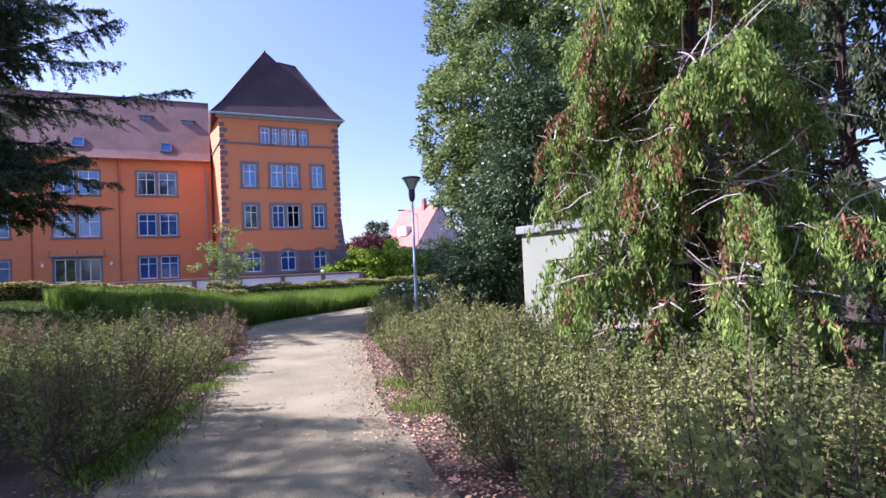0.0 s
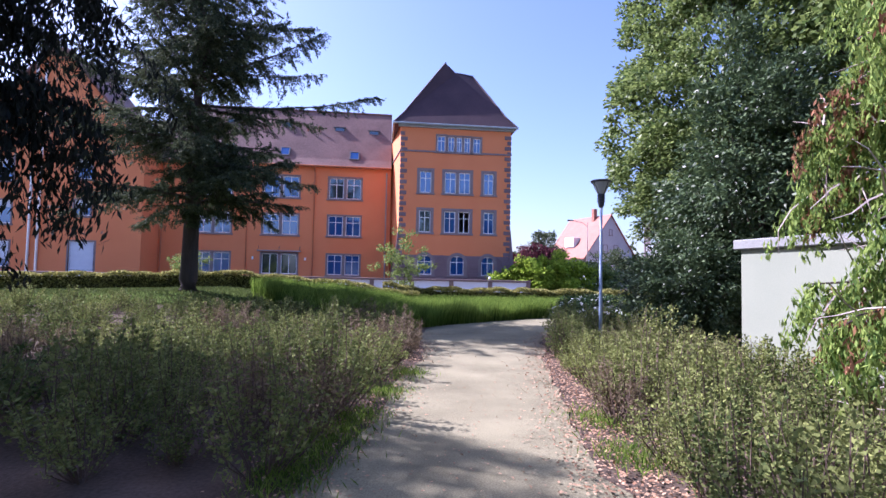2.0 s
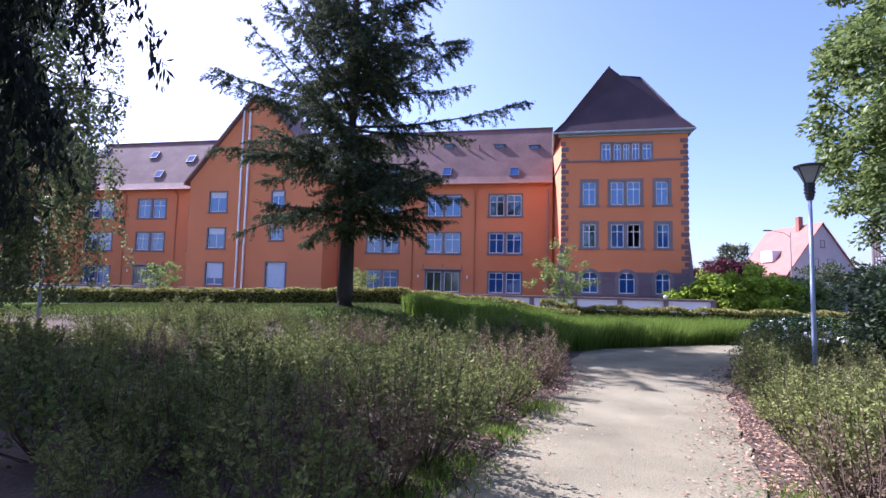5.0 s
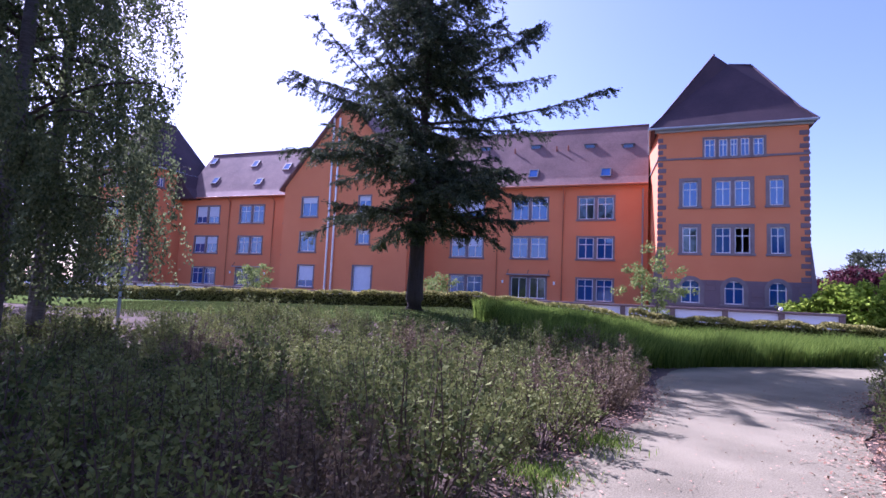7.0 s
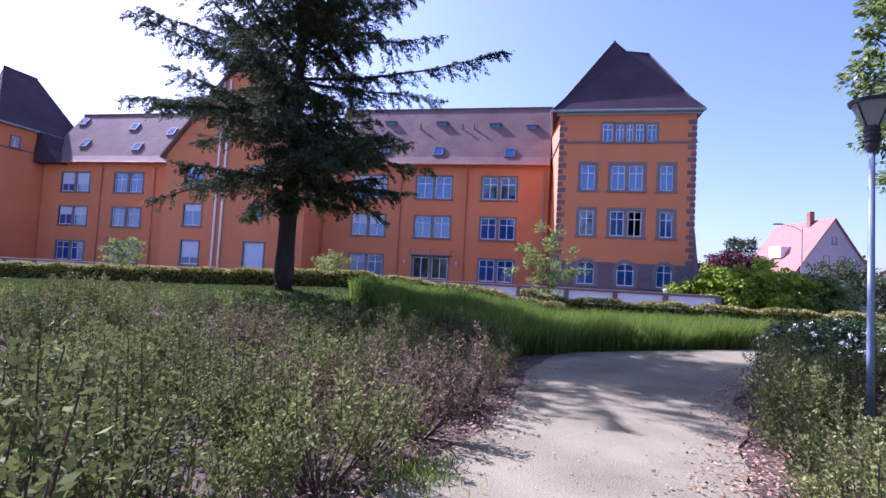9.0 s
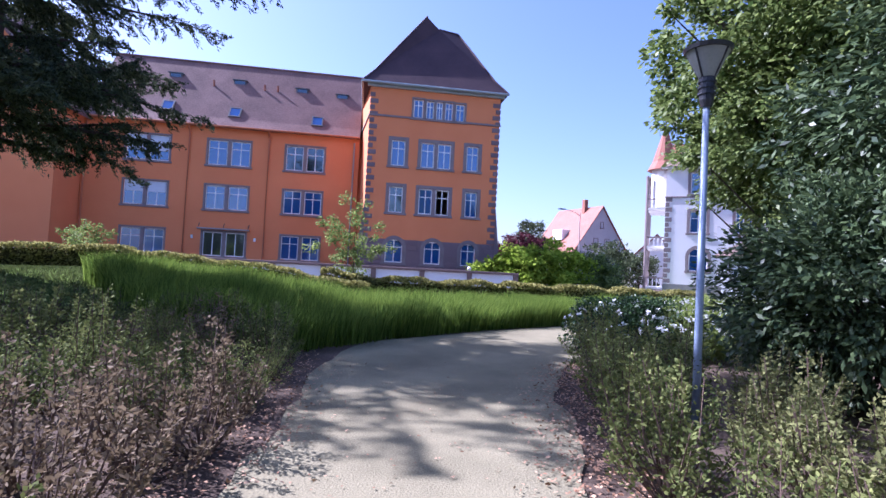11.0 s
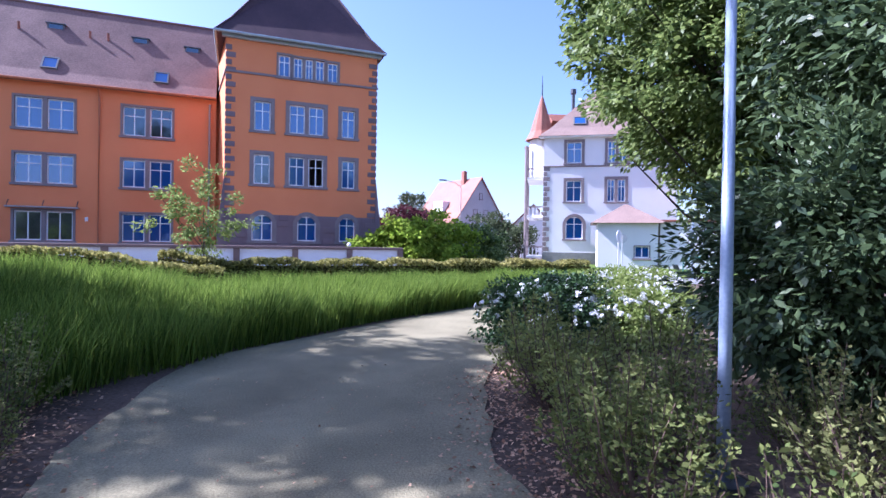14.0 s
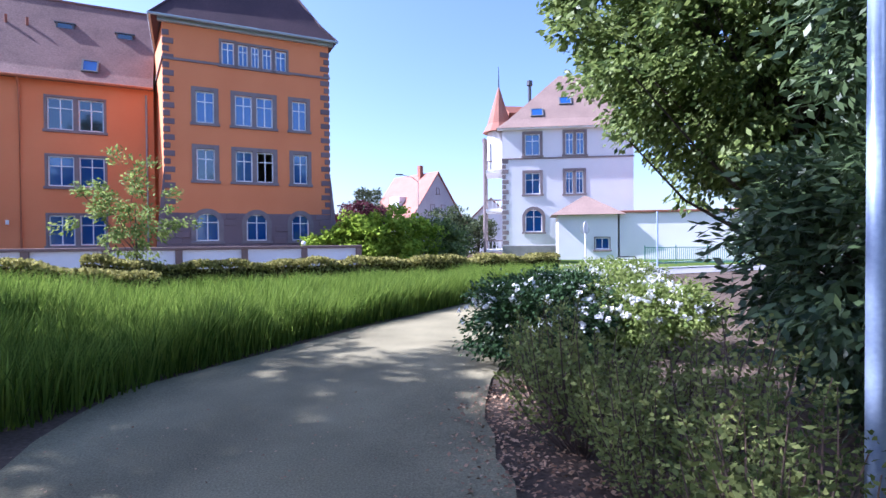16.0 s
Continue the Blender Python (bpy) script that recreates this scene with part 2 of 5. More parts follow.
def slab(x0, x1, z0, z1, y0, y1, holes):
    """An upright wall from x0 to x1, y0 (outer) to y1, with rectangular openings (x0, x1, z0, z1) right through it."""
    bm = bmesh.new()
    xs = sorted({x0, x1, *[v for h in holes for v in h[:2] if x0 < v < x1]})
    zs = sorted({z0, z1, *[v for h in holes for v in h[2:] if z0 < v < z1]})
    nx, nz = len(xs) - 1, len(zs) - 1

    def solid(i, k):
        if not (0 <= i < nx and 0 <= k < nz):
            return False
        cx, cz = (xs[i] + xs[i + 1]) / 2, (zs[k] + zs[k + 1]) / 2
        return not any(h[0] < cx < h[1] and h[2] < cz < h[3] for h in holes)

    def quad(*p):
        bm.faces.new([bm.verts.new(q) for q in p])

    for i in range(nx):
        for k in range(nz):
            if not solid(i, k):
                continue
            a, b, c, d = xs[i], xs[i + 1], zs[k], zs[k + 1]
            quad((a, y0, c), (b, y0, c), (b, y0, d), (a, y0, d))
            quad((b, y1, c), (a, y1, c), (a, y1, d), (b, y1, d))
            if not solid(i - 1, k):
                quad((a, y1, c), (a, y0, c), (a, y0, d), (a, y1, d))
            if not solid(i + 1, k):
                quad((b, y0, c), (b, y1, c), (b, y1, d), (b, y0, d))
            if not solid(i, k - 1):
                quad((a, y1, c), (b, y1, c), (b, y0, c), (a, y0, c))
            if not solid(i, k + 1):
                quad((a, y0, d), (b, y0, d), (b, y1, d), (a, y1, d))
    bmesh.ops.remove_doubles(bm, verts=bm.verts, dist=0.001)
    return bm


# ---- foliage ----
def rnd(n, seed):
    return np.random.default_rng(seed)


def leaf_mesh(name, centres, axes, length, width, material, rng, fold=0.25, flat=None):
    """Many leaves in one mesh: each a small folded diamond along its own axis."""
    c = np.asarray(centres, float)
    n = len(c)
    a = np.asarray(axes, float)
    a = a / np.maximum(np.linalg.norm(a, axis=1, keepdims=True), 1e-6)
    r = rng.normal(size=(n, 3)) if flat is None else flat + 0.35 * rng.normal(size=(n, 3))
    s = np.cross(a, r)
    s /= np.maximum(np.linalg.norm(s, axis=1, keepdims=True), 1e-6)
    u = np.cross(s, a)
    ln = (length * rng.uniform(0.65, 1.25, (n, 1)))
    wd = (width * rng.uniform(0.7, 1.25, (n, 1))) / 2
    v = np.stack([c - a * ln / 2, c + s * wd + u * wd * fold, c + a * ln / 2, c - s * wd + u * wd * fold], 1).reshape(-1, 3)
    me = bpy.data.meshes.new(name)
    me.vertices.add(4 * n)
    me.vertices.foreach_set("co", v.ravel())
    me.loops.add(4 * n)
    me.loops.foreach_set("vertex_index", np.arange(4 * n))
    me.polygons.add(n)
    me.polygons.foreach_set("loop_start", np.arange(0, 4 * n, 4))
    me.polygons.foreach_set("loop_total", np.full(n, 4))
    me.update(calc_edges=True)
    me.materials.append(material)
    return me


def unit(rng, n):
    d = rng.normal(size=(n, 3))
    return d / np.linalg.norm(d, axis=1, keepdims=True)


def smooth(a, b, v):
    v = np.clip((np.asarray(v, float) - a) / (b - a), 0, 1)
    return v * v * (3 - 2 * v)


def height(x, y):
    """The lie of the land: flat along the path, a low mound under the fir."""
    x, y = np.asarray(x, float), np.asarray(y, float)
    hx = np.interp(x, [-60, -46, -31, -18, -11, -5, -2.2, -1], [0.1, 0.15, 0.45, 0.72, 0.95, 0.5, 0.06, 0])
    return hx * smooth(-37.5, -29, y) * (1 - smooth(-21.5, -18, y))


def ground_z(x, y):
    return float(height(x, y))

# ---- ground ----
def sheet(name, xs, ys, lift, material, label, category, keep=None):
    """A sheet over the land on a grid of lines."""
    bm = bmesh.new()
    vs = {}
    for i, x in enumerate(xs):
        for j, y in enumerate(ys):
            vs[i, j] = bm.verts.new((x, y, ground_z(x, y) + lift))
    for i in range(len(xs) - 1):
        for j in range(len(ys) - 1):
            if keep is None or keep((xs[i] + xs[i + 1]) / 2, (ys[j] + ys[j + 1]) / 2):
                bm.faces.new((vs[i, j], vs[i + 1, j], vs[i + 1, j + 1], vs[i, j + 1]))
    return tagged(part(name, bm, material, smooth=True), label, category, kind="structure")


def path_edges(y):
    """Left and right edge of the path at y, up to where it bends away."""
    left = np.interp(y, [-64, -47.6, -46.6, -44.8, -43.5, -40.4, -38, -35, -33.6], [-5.6, -4.35, -4.2, -3.8, -3.5, -3.0, -2.4, -2.4, -2.75])
    right = np.interp(y, [-64, -47.6, -45.2, -42.7, -40.9, -39.5, -37.6, -36, -35, -33.5], [-2.9, -1.6, -1.4, -0.8, -0.45, -0.05, 0.45, 1.0, 1.4, 2.1])
    return left, right


xs = sorted({*np.arange(-60, 20.1, 1.0), *np.linspace(-900, -60, 12), *np.linspace(20, 900, 12)})
ys = sorted({*np.arange(-66, -16.9, 1.0), *np.linspace(-900, -66, 12), *np.linspace(-17, 1500, 16)})
ground = sheet("ground", xs, ys, 0.0, M["soil"], "dark bare soil with leaf litter between shrubs", "ground")
# lawn on the mound and by the street
lawn = sheet("lawn", list(np.arange(-60, -2.9, 1.0)), list(np.arange(-37, -18.9, 1.0)), 0.015, M["lawn"], "short green lawn on a low mound", "lawn",
             keep=lambda x, y: y > -32.5 + 0.12 * (x + 12) ** 2 * (x > -12) * 0.2)
verge = sheet("verge", [13, 20, 30, 45, 70], [-16, -12, -6, 0, 8], 0.015, M["lawn"], "strip of grass beside the street", "lawn")

# the gravel path and its bend to the street
bm = bmesh.new()
rows_ = []
line = [(*path_edges(y), y, y) for y in np.arange(-66, -33.9, 0.4)]
pairs = [((l, y), (r, y)) for l, r, y, _ in line]
pairs += [((-2.85, -33.2), (2.4, -33.2)), ((-2.5, -32.6), (2.9, -32.6)), ((-1.0, -31.3), (3.7, -31.6)), ((0.8, -29.9), (4.6, -30.4)), ((2.3, -28.7), (5.5, -29.4)), ((5.2, -26.8), (7.4, -27.9)), ((7.9, -24.9), (9.6, -26.5)),
          ((10.5, -23.2), (12.6, -24.5)), ((12.6, -21.6), (15.5, -22.6)), ((13.6, -20.4), (19.0, -20.6))]
for (a, b) in pairs:
    row = []
    for k in range(7):
        f = k / 6
        x, y = a[0] + (b[0] - a[0]) * f, a[1] + (b[1] - a[1]) * f
        wob = (0.16 * noise.noise((x * 1.3, y * 0.9, 0.0)) + 0.12 * noise.noise((x * 4, y * 3.1, 5.0))) if k in (0, 6) else 0
        row.append(bm.verts.new((x + wob, y, ground_z(x, y) * 0.0 + 0.02 + 0.015 * math.sin(f * math.pi))))
    rows_.append(row)
for a, b in zip(rows_, rows_[1:]):
    for k in range(6):
        bm.faces.new((a[k], a[k + 1], b[k + 1], b[k]))
tagged(part("path", bm, M["path"], smooth=True), "pale beige compacted gravel path", "path", kind="structure")

road = sheet("road", list(np.arange(-120, 121, 10.0)), [-17.6, -15, -12.5], 0.012, M["asphalt"], "grey asphalt street", "road")
pavement = sheet("pavement", [11, 14, 20, 40, 80], [-20.8, -19.2, -17.8], 0.03, M["asphalt"], "light grey asphalt pavement", "pavement")
for y0, x0 in ((-17.8, 8.0), (-12.5, -80.0)):
    k = thing("kerb", "pale stone kerb along the street", "kerb", kind="structure")
    n = int((90 - x0) / 2)
    me = mesh_of("kerb_stone", box(0, 1.98, 0, 0.18, -0.05, 0.14, 0.02), M["kerb"])
    for i in range(min(n, 80)):
        part("kerb_stone", me, None, k, at=pose(x0 + i * 2, y0, 0))

# fallen leaves along the edges of the path
rng = rnd(0, 11)
y = rng.uniform(-49.5, -33.5, 11000)
l, r = path_edges(y)
side = rng.random(11000) < 0.7
off = rng.normal(0, 0.36, 11000)
x = np.where(side, r + 0.25 + off, l - 0.2 + off * 0.8)
z = height(x, y) + 0.045
leaves = leaf_mesh("fallen_leaves", np.stack([x, y, z], 1), np.stack([rng.normal(size=11000), rng.normal(size=11000), rng.normal(0, .2, 11000)], 1), 0.045, 0.028, M["dry_leaf"], rng, 0.3, np.array([0, 0, 1.0]))
tagged(part("fallen_leaves", leaves, None), "dry brown leaves scattered along the gravel edge", "leaf litter", kind="stuff")
n = 900
y = rng.uniform(-49, -33, n)
l, r = path_edges(y)
x = l + (r - l) * rng.random(n)
bm = leaf_mesh("path_litter", np.stack([x, y, np.full(n, 0.05)], 1), np.stack([rng.normal(size=n), rng.normal(size=n), np.zeros(n)], 1), 0.035, 0.02, M["dry_leaf"], rng, 0.3, np.array([0, 0, 1.0]))
tagged(part("path_litter", bm, None), "sparse dry leaves and twigs lying on gravel", "leaf litter", kind="stuff")
# low grass tufts by the path edge
n = 3800
cx = rng.normal(0, 0.16, n)
spots = [(-3.9, -44.4), (-3.75, -43.7), (-3.4, -42.3), (-4.25, -45.6), (-0.75, -43.9), (-3.0, -40.8), (-0.95, -45.2), (-4.1, -45.0)]
k = rng.integers(0, len(spots), n)
sp = np.array(spots)[k]
p = np.stack([sp[:, 0] + rng.normal(0, 0.2, n), sp[:, 1] + rng.normal(0, 0.28, n), np.full(n, 0.07)], 1)
m_ = 42000
gx, gy = rng.uniform(-26, -3.2, m_), rng.uniform(-33.5, -22.5, m_)
gz = height(gx, gy) + 0.05
lawn_blades = leaf_mesh("lawn_grass", np.stack([gx, gy, gz], 1), np.stack([rng.normal(0, .35, m_), rng.normal(0, .35, m_), np.ones(m_)], 1), 0.13, 0.022, M["lawn_blades"], rng)
tagged(part("lawn_grass", lawn_blades, None), "short uneven lawn grass on the mound", "grass", kind="stuff")
tufts = leaf_mesh("grass_tufts", p, np.stack([rng.normal(0, .5, n), rng.normal(0, .5, n), np.ones(n)], 1), 0.12, 0.012, M["grass"], rng)
tagged(part("grass_tufts", tufts, None), "low green grass tufts at the gravel edge", "grass", kind="stuff")

# ---- the school building ----
school = thing("school_building", "long orange-rendered school building with red sandstone trim and tiled roofs", "building", kind="")
Z0 = -0.2


def window_kit(w, h, sashes, arch=False, stone=0.2, glass="glass", transom=True):
    """Meshes of one window with its origin at the middle of its sill line: stone surround, sill, mullion, sashes and panes."""
    if not arch:
        s = slab(-w / 2 - stone, w / 2 + stone, -0.02, h + stone, -0.06, 0.16, [(-w / 2, w / 2, -0.02, h)])
    else:
        s = bmesh.new()
        n = 12
        zc, ro, ri = h - w / 2, w / 2 + stone + 0.05, w / 2
        prof = [(1, -0.02 - zc)] + [(math.cos(math.pi * i / n), math.sin(math.pi * i / n)) for i in range(n + 1)] + [(-1, -0.02 - zc)]
        loops = []
        for i, (c, sn) in enumerate(prof):
            end = i in (0, len(prof) - 1)
            pi_, po = ((c * ri, -0.02), (c * (ri + stone), -0.02)) if end else ((c * ri, zc + sn * ri), (c * ro, zc + sn * ro))
            loops.append([s.verts.new((pi_[0], -0.07, pi_[1])), s.verts.new((po[0], -0.07, po[1])), s.verts.new((po[0], 0.2, po[1])), s.verts.new((pi_[0], 0.2, pi_[1]))])
        for p, q in zip(loops, loops[1:]):
            for i in range(4):
                s.faces.new((p[i], p[(i + 1) % 4], q[(i + 1) % 4], q[i]))
        # the stone behind the arch fills the corners of the opening
        for sg in (-1, 1):
            fan = [(sg * w / 2, h + 0.001)] + [(sg * math.cos(math.pi * i / n) * ri, zc + math.sin(math.pi * i / n) * ri) for i in range(n // 2 + 1)]
            vv = [s.verts.new((px, 0.05, pz)) for px, pz in fan]
            for i in range(1, len(vv) - 1):
                s.faces.new((vv[0], vv[i], vv[i + 1]))
    sill = mesh_of("window_sill", box(-w / 2 - stone - 0.08, w / 2 + stone + 0.08, -0.14, 0.16, -0.2, -0.02, 0.015), M["surround"])
    sw, t = w / sashes, 0.085
    mw = 0.14 if sashes == 2 else 0.1
    panes, frames, mullions = [], [], []
    for i in range(sashes):
        a, b = -w / 2 + i * sw, -w / 2 + (i + 1) * sw
        if i:
            mullions.append(mesh_of("mullion", box(a - mw, a + mw, -0.05, 0.155, -0.02, h), M["surround"]))
        a2, b2 = a + (mw if i else 0), b - (mw if i < sashes - 1 else 0)
        m = (a2 + b2) / 2
        zz = [(t, h * 0.66), (h * 0.66 + 0.06, h - t)] if transom else [(t, h - t)]
        frames.append(mesh_of("window_frame", slab(a2, b2, 0, h, 0.095, 0.165, [(p, q, c, d) for p, q in ((a2 + t, m - 0.035), (m + 0.035, b2 - t)) for c, d in zz]), M["white_frame"]))
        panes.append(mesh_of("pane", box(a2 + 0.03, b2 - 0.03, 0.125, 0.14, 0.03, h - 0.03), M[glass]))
    return mesh_of("window_surround", s, M["surround"]), frames, panes, sill, mullions


KITS = {}


def put_window(owner, at, w, h, sashes, arch=False, stone=0.2, glass="glass", blind=0.0, open_=None, transom=True):
    key = (w, h, sashes, arch, stone, glass, transom)
    if key not in KITS:
        KITS[key] = window_kit(*key)
    s, frames, panes, sill, mullions = KITS[key]
    win = part("window", s, None, owner, at=at)
    for f in frames:
        part("window_frame", f, None, win, "white painted frame")
    for f in mullions:
        part("mullion", f, None, win)
    part("window_sill", sill, None, win)
    for i, p in enumerate(panes):
        if open_ != i:
            part("pane", p, None, win)
    if blind:
        for i in range(sashes):
            sw = w / sashes
            a = -w / 2 + i * sw + 0.12
            part("blind", box(a, a + sw - 0.24, 0.085, 0.1, h * (1 - blind), h - 0.05), M["blind"], win, "lowered pale roller blind")
    return win


def R(x0, x1, z0, z1):
    return (x0, x1, z0 + Z0, z1 + Z0)


# right tower: openings on its street front
tower_front = [(*R(-0.12, 1.0, 9.92, 12.0), 1), (*R(2.3, 4.78, 9.92, 11.98), 2), (*R(6.1, 7.1, 9.92, 11.98), 1),
               (*R(-0.12, 1.0, 6.1, 8.2), 1), (*R(2.3, 4.78, 6.1, 8.18), 2), (*R(6.15, 7.15, 6.1, 8.18), 1)]
top_front = [(*R(1.5, 2.3, 13.97, 15.5), 1), (*R(2.55, 4.75, 13.97, 15.45), 3), (*R(5.0, 5.75, 13.97, 15.4), 1)]
arches = [R(-0.2, 1.2, 2.05, 3.9), R(2.95, 4.3, 2.05, 3.88), R(6.0, 7.2, 2.05, 3.86)]


def tower(x0, x1, mirror):
    """A corner tower; mirror turns its plan over for the far end."""
    tx = (lambda x: x) if not mirror else (lambda x: x1 - (x + 2.0))

    def flip(h):
        a, b = sorted((tx(h[0]), tx(h[1])))
        return (a, b, *h[2:])

    holes = [flip(h) for h in tower_front + top_front] + [(*flip(h), 1) for h in arches]
    part("front_wall", slab(x0, x1, 0, 16.3, 0, 0.5, [h[:4] for h in holes]), M["orange"], school)
    inner = x0 if not mirror else x1
    sg = 1 if not mirror else -1
    # side wall towards the wing, with two small windows high up
    side_holes = [(1.6, 2.3, 13.9, 15.0), (4.4, 5.1, 13.9, 15.0)]
    # the side wall splays out towards the wing
    sw = slab(0.02, 11, 0, 16.3, 0, 0.5, side_holes if mirror else [])
    m_side = Matrix(((-0.2 * sg, sg, 0, inner - 0.002 * sg), (1, 0, 0, 0), (0, 0, 1, 0), (0, 0, 0, 1)))
    part("side_wall", sw, M["orange"], school, at=m_side)
    outer = x1 if not mirror else x0
    part("side_wall", box(min(outer, outer - sg * 0.5), max(outer, outer - sg * 0.5), 0.5, 11, 0, 16.3), M["orange"], school)
    part("back_wall", box(x0, x1, 11, 11.5, 0, 16.3), M["orange"], school)
    if mirror:
        for h in side_holes:
            put_window(school, Matrix.Translation((inner - sg * 0.2 * (h[0] + h[1]) / 2, (h[0] + h[1]) / 2, h[2])) @ pose(0, 0, 0, 0, 0, 79), 0.7, 1.1, 1, stone=0.14, transom=False)
    for h in holes:
        a, b, c, d, *n = h
        arch = any(abs(c - q[2]) < 0.01 and h in [(*flip(q), 1)] for q in arches)
        opened = 1 if (n[0] == 2 and abs(c - (6.1 + Z0)) < 0.01 and not mirror) else None
        dark = (not mirror) and n[0] == 1 and a < 0 and c < 7 and c > 4
        put_window(school, pose((a + b) / 2, 0.02, c), round(b - a, 3), round(d - c, 3), n[0], arch, 0.27 if c < 13 else 0.15, "glass_dark" if dark else "glass", open_=opened)
    # floors and an inner wall so that the rooms are dark
    part("floor_slab", box(x0 + 0.5, x1 - 0.5, 0.5, 11, 5.2, 5.4), M["concrete"], school)
    part("floor_slab", box(x0 + 0.5, x1 - 0.5, 0.5, 11, 9.1, 9.3), M["concrete"], school)
    part("inner_wall", box(x0 + 0.5, x1 - 0.5, 4.5, 4.7, 5.4, 9.1), M["concrete"], school)
    # string course and stone plinth
    for z, dz, pr in ((13.62, 0.16, 0.1),):
        part("string_course", box(x0 - pr, x1 + pr, -pr, 0.0, z, z + dz, 0.02), M["surround"], school)
        part("string_course", box(0.0, 11, -pr, 0.0, z, z + dz, 0.02), M["surround"], school, at=m_side)
    rr = random.Random(5)
    block = [mesh_of("stone_block", box(0, w, -0.07, 0.0, 0, 0.4, 0.018), M["stone"]) for w in (0.62, 0.82, 1.0)]
    for r in range(9):
        z = r * 0.415
        x = x0 - 0.02
        while x < x1 - 0.1:
            k = rr.randrange(3)
            w = (0.62, 0.82, 1.0)[k]
            if x + w > x1 + 0.05:
                k, w = 0, 0.62
            hit_ = any(x + w > a[0] - 0.22 and x < a[1] + 0.22 and z + 0.4 > a[2] - 0.2 and z < a[3] + 0.12 for a in (flip(q) for q in arches))
            if not hit_ and x + w <= x1 + 0.3:
                part("stone_block", block[k], None, school, at=pose(x, -0.003 - 0.02 * rr.random(), z))
            x += w + 0.015
    part("plinth_backing", slab(x0 - 0.01, x1 + 0.01, 0, 3.72, -0.02, -0.003, [flip(q) for q in arches]), M["stone"], school, "dark red sandstone plinth")
    if not mirror:
        part("plinth_side", box(0.0, 5.4, -0.05, 0.0, 0, 3.72), M["stone"], school, at=m_side)
    part("eaves_band", box(x0 - 0.3, x1 + 0.3, -0.3, 0.0, 15.98, 16.24, 0.03), M["gutter"], school, "pale zinc eaves band")
    # quoins up both corners
    big, small = mesh_of("quoin_stone", box(-0.05, 0.62, -0.05, 0.5, 0, 0.36, 0.02), M["stone"]), mesh_of("quoin_stone", box(-0.05, 0.36, -0.05, 0.5, 0, 0.36, 0.02), M["stone"])
    for i in range(24):
        z = 3.75 + i * 0.52
        if z > 15.7:
            break
        for cx, s in ((x0, 1), (x1, -1)):
            part("quoin_stone", (big, small)[(i + (s > 0)) % 2], None, school, at=pose(cx, 0, z) @ Matrix.Diagonal((s, 1, 1, 1)))
    # battered corner foot
    for cx, s in ((x1, 1), (x0, -1)):
        bm = bmesh.new()
        prof = [(0, 0), (0.62, 0), (0.45, 2.6), (0.05, 6.4), (0, 6.4)]
        lo, hi = [[bm.verts.new((cx + s * px, yy, pz)) for px, pz in prof] for yy in (-0.12, 1.3)]
        bm.faces.new(lo if s > 0 else lo[::-1]), bm.faces.new(hi[::-1] if s > 0 else hi)
        for i in range(5):
            q = (lo[i], hi[i], hi[(i + 1) % 5], lo[(i + 1) % 5])
            bm.faces.new(q[::-1] if s > 0 else q)
        part("corner_buttress", bm, M["stone"], school, "battered sandstone corner foot")
    # roof: steep hip with a lower shoulder on the outer side, flared eaves
    bm = bmesh.new()
    ex0, ex1, ey0, ey1 = x0 - (0.75 if not mirror else 0.55), x1 + (0.55 if not mirror else 0.75), -0.55, 11.6
    low = [bm.verts.new(p) for p in ((ex0, ey0, 16.25), (ex1, ey0, 16.25), (ex1, ey1, 16.25), (ex0, ey1, 16.25))]
    mid = [bm.verts.new(p) for p in ((ex0 + 1.0, ey0 + 0.9, 17.5), (ex1 - 1.0, ey0 + 0.9, 17.5), (ex1 - 1.0, ey1 - 0.9, 17.5), (ex0 + 1.0, ey1 - 0.9, 17.5))]
    ax, sx1, sx2 = tx(2.55), tx(3.75), tx(5.55)
    A, B = bm.verts.new((ax, 3.7, 24.0)), bm.verts.new((ax, 7.8, 24.0))
    S1, S2 = bm.verts.new((sx1, 4.1, 23.15)), bm.verts.new((sx2, 4.3, 22.95))
    S3, S4 = bm.verts.new((sx2, 7.2, 22.95)), bm.verts.new((sx1, 7.4, 23.15))
    for i in range(4):
        bm.faces.new((low[i], low[(i + 1) % 4], mid[(i + 1) % 4], mid[i]))
    L, Rr = (0, 1) if not mirror else (1, 0)
    Lb, Rb = (3, 2) if not mirror else (2, 3)
    for q in ((mid[L], mid[Rr], S2, S1, A), (mid[Rr], mid[Rb], S3, S2), (mid[Rb], mid[Lb], B, S4, S3), (mid[Lb], mid[L], A, B), (A, S1, S4, B), (S1, S2, S3, S4)):
        bm.faces.new(q)
    bm.faces.new(low[::-1])
    bmesh.ops.recalc_face_normals(bm, faces=bm.faces)
    bmesh.ops.triangulate(bm, faces=bm.faces)
    roof = part("roof", bm, M["roof_dark"], school, "steep dark plum-brown tiled roof")
    ridge = tube(bmesh.new(), [(ax, 3.7, 24.02), (ax, 7.8, 24.02)], [0.1, 0.1])
    tube(ridge, [(sx1, 4.2, 23.17), (sx2, 4.3, 22.97)], [0.1, 0.1])
    for i, tgt in ((L, (ax, 3.7, 24.0)), (Rr, (sx2, 4.3, 22.95))):
        tube(ridge, [((ex0, ex1)[i], ey0, 16.27), ((ex0 + 1.0, ex1 - 1.0)[i], ey0 + 0.9, 17.52), tgt], [0.09] * 3)
    part("ridge_tiles", ridge, M["roof_dark"], roof)
    g = bmesh.new()
    tube(g, [(ex0, ey0 - 0.06, 16.22), (ex1, ey0 - 0.06, 16.22)], [0.1, 0.1], 8)
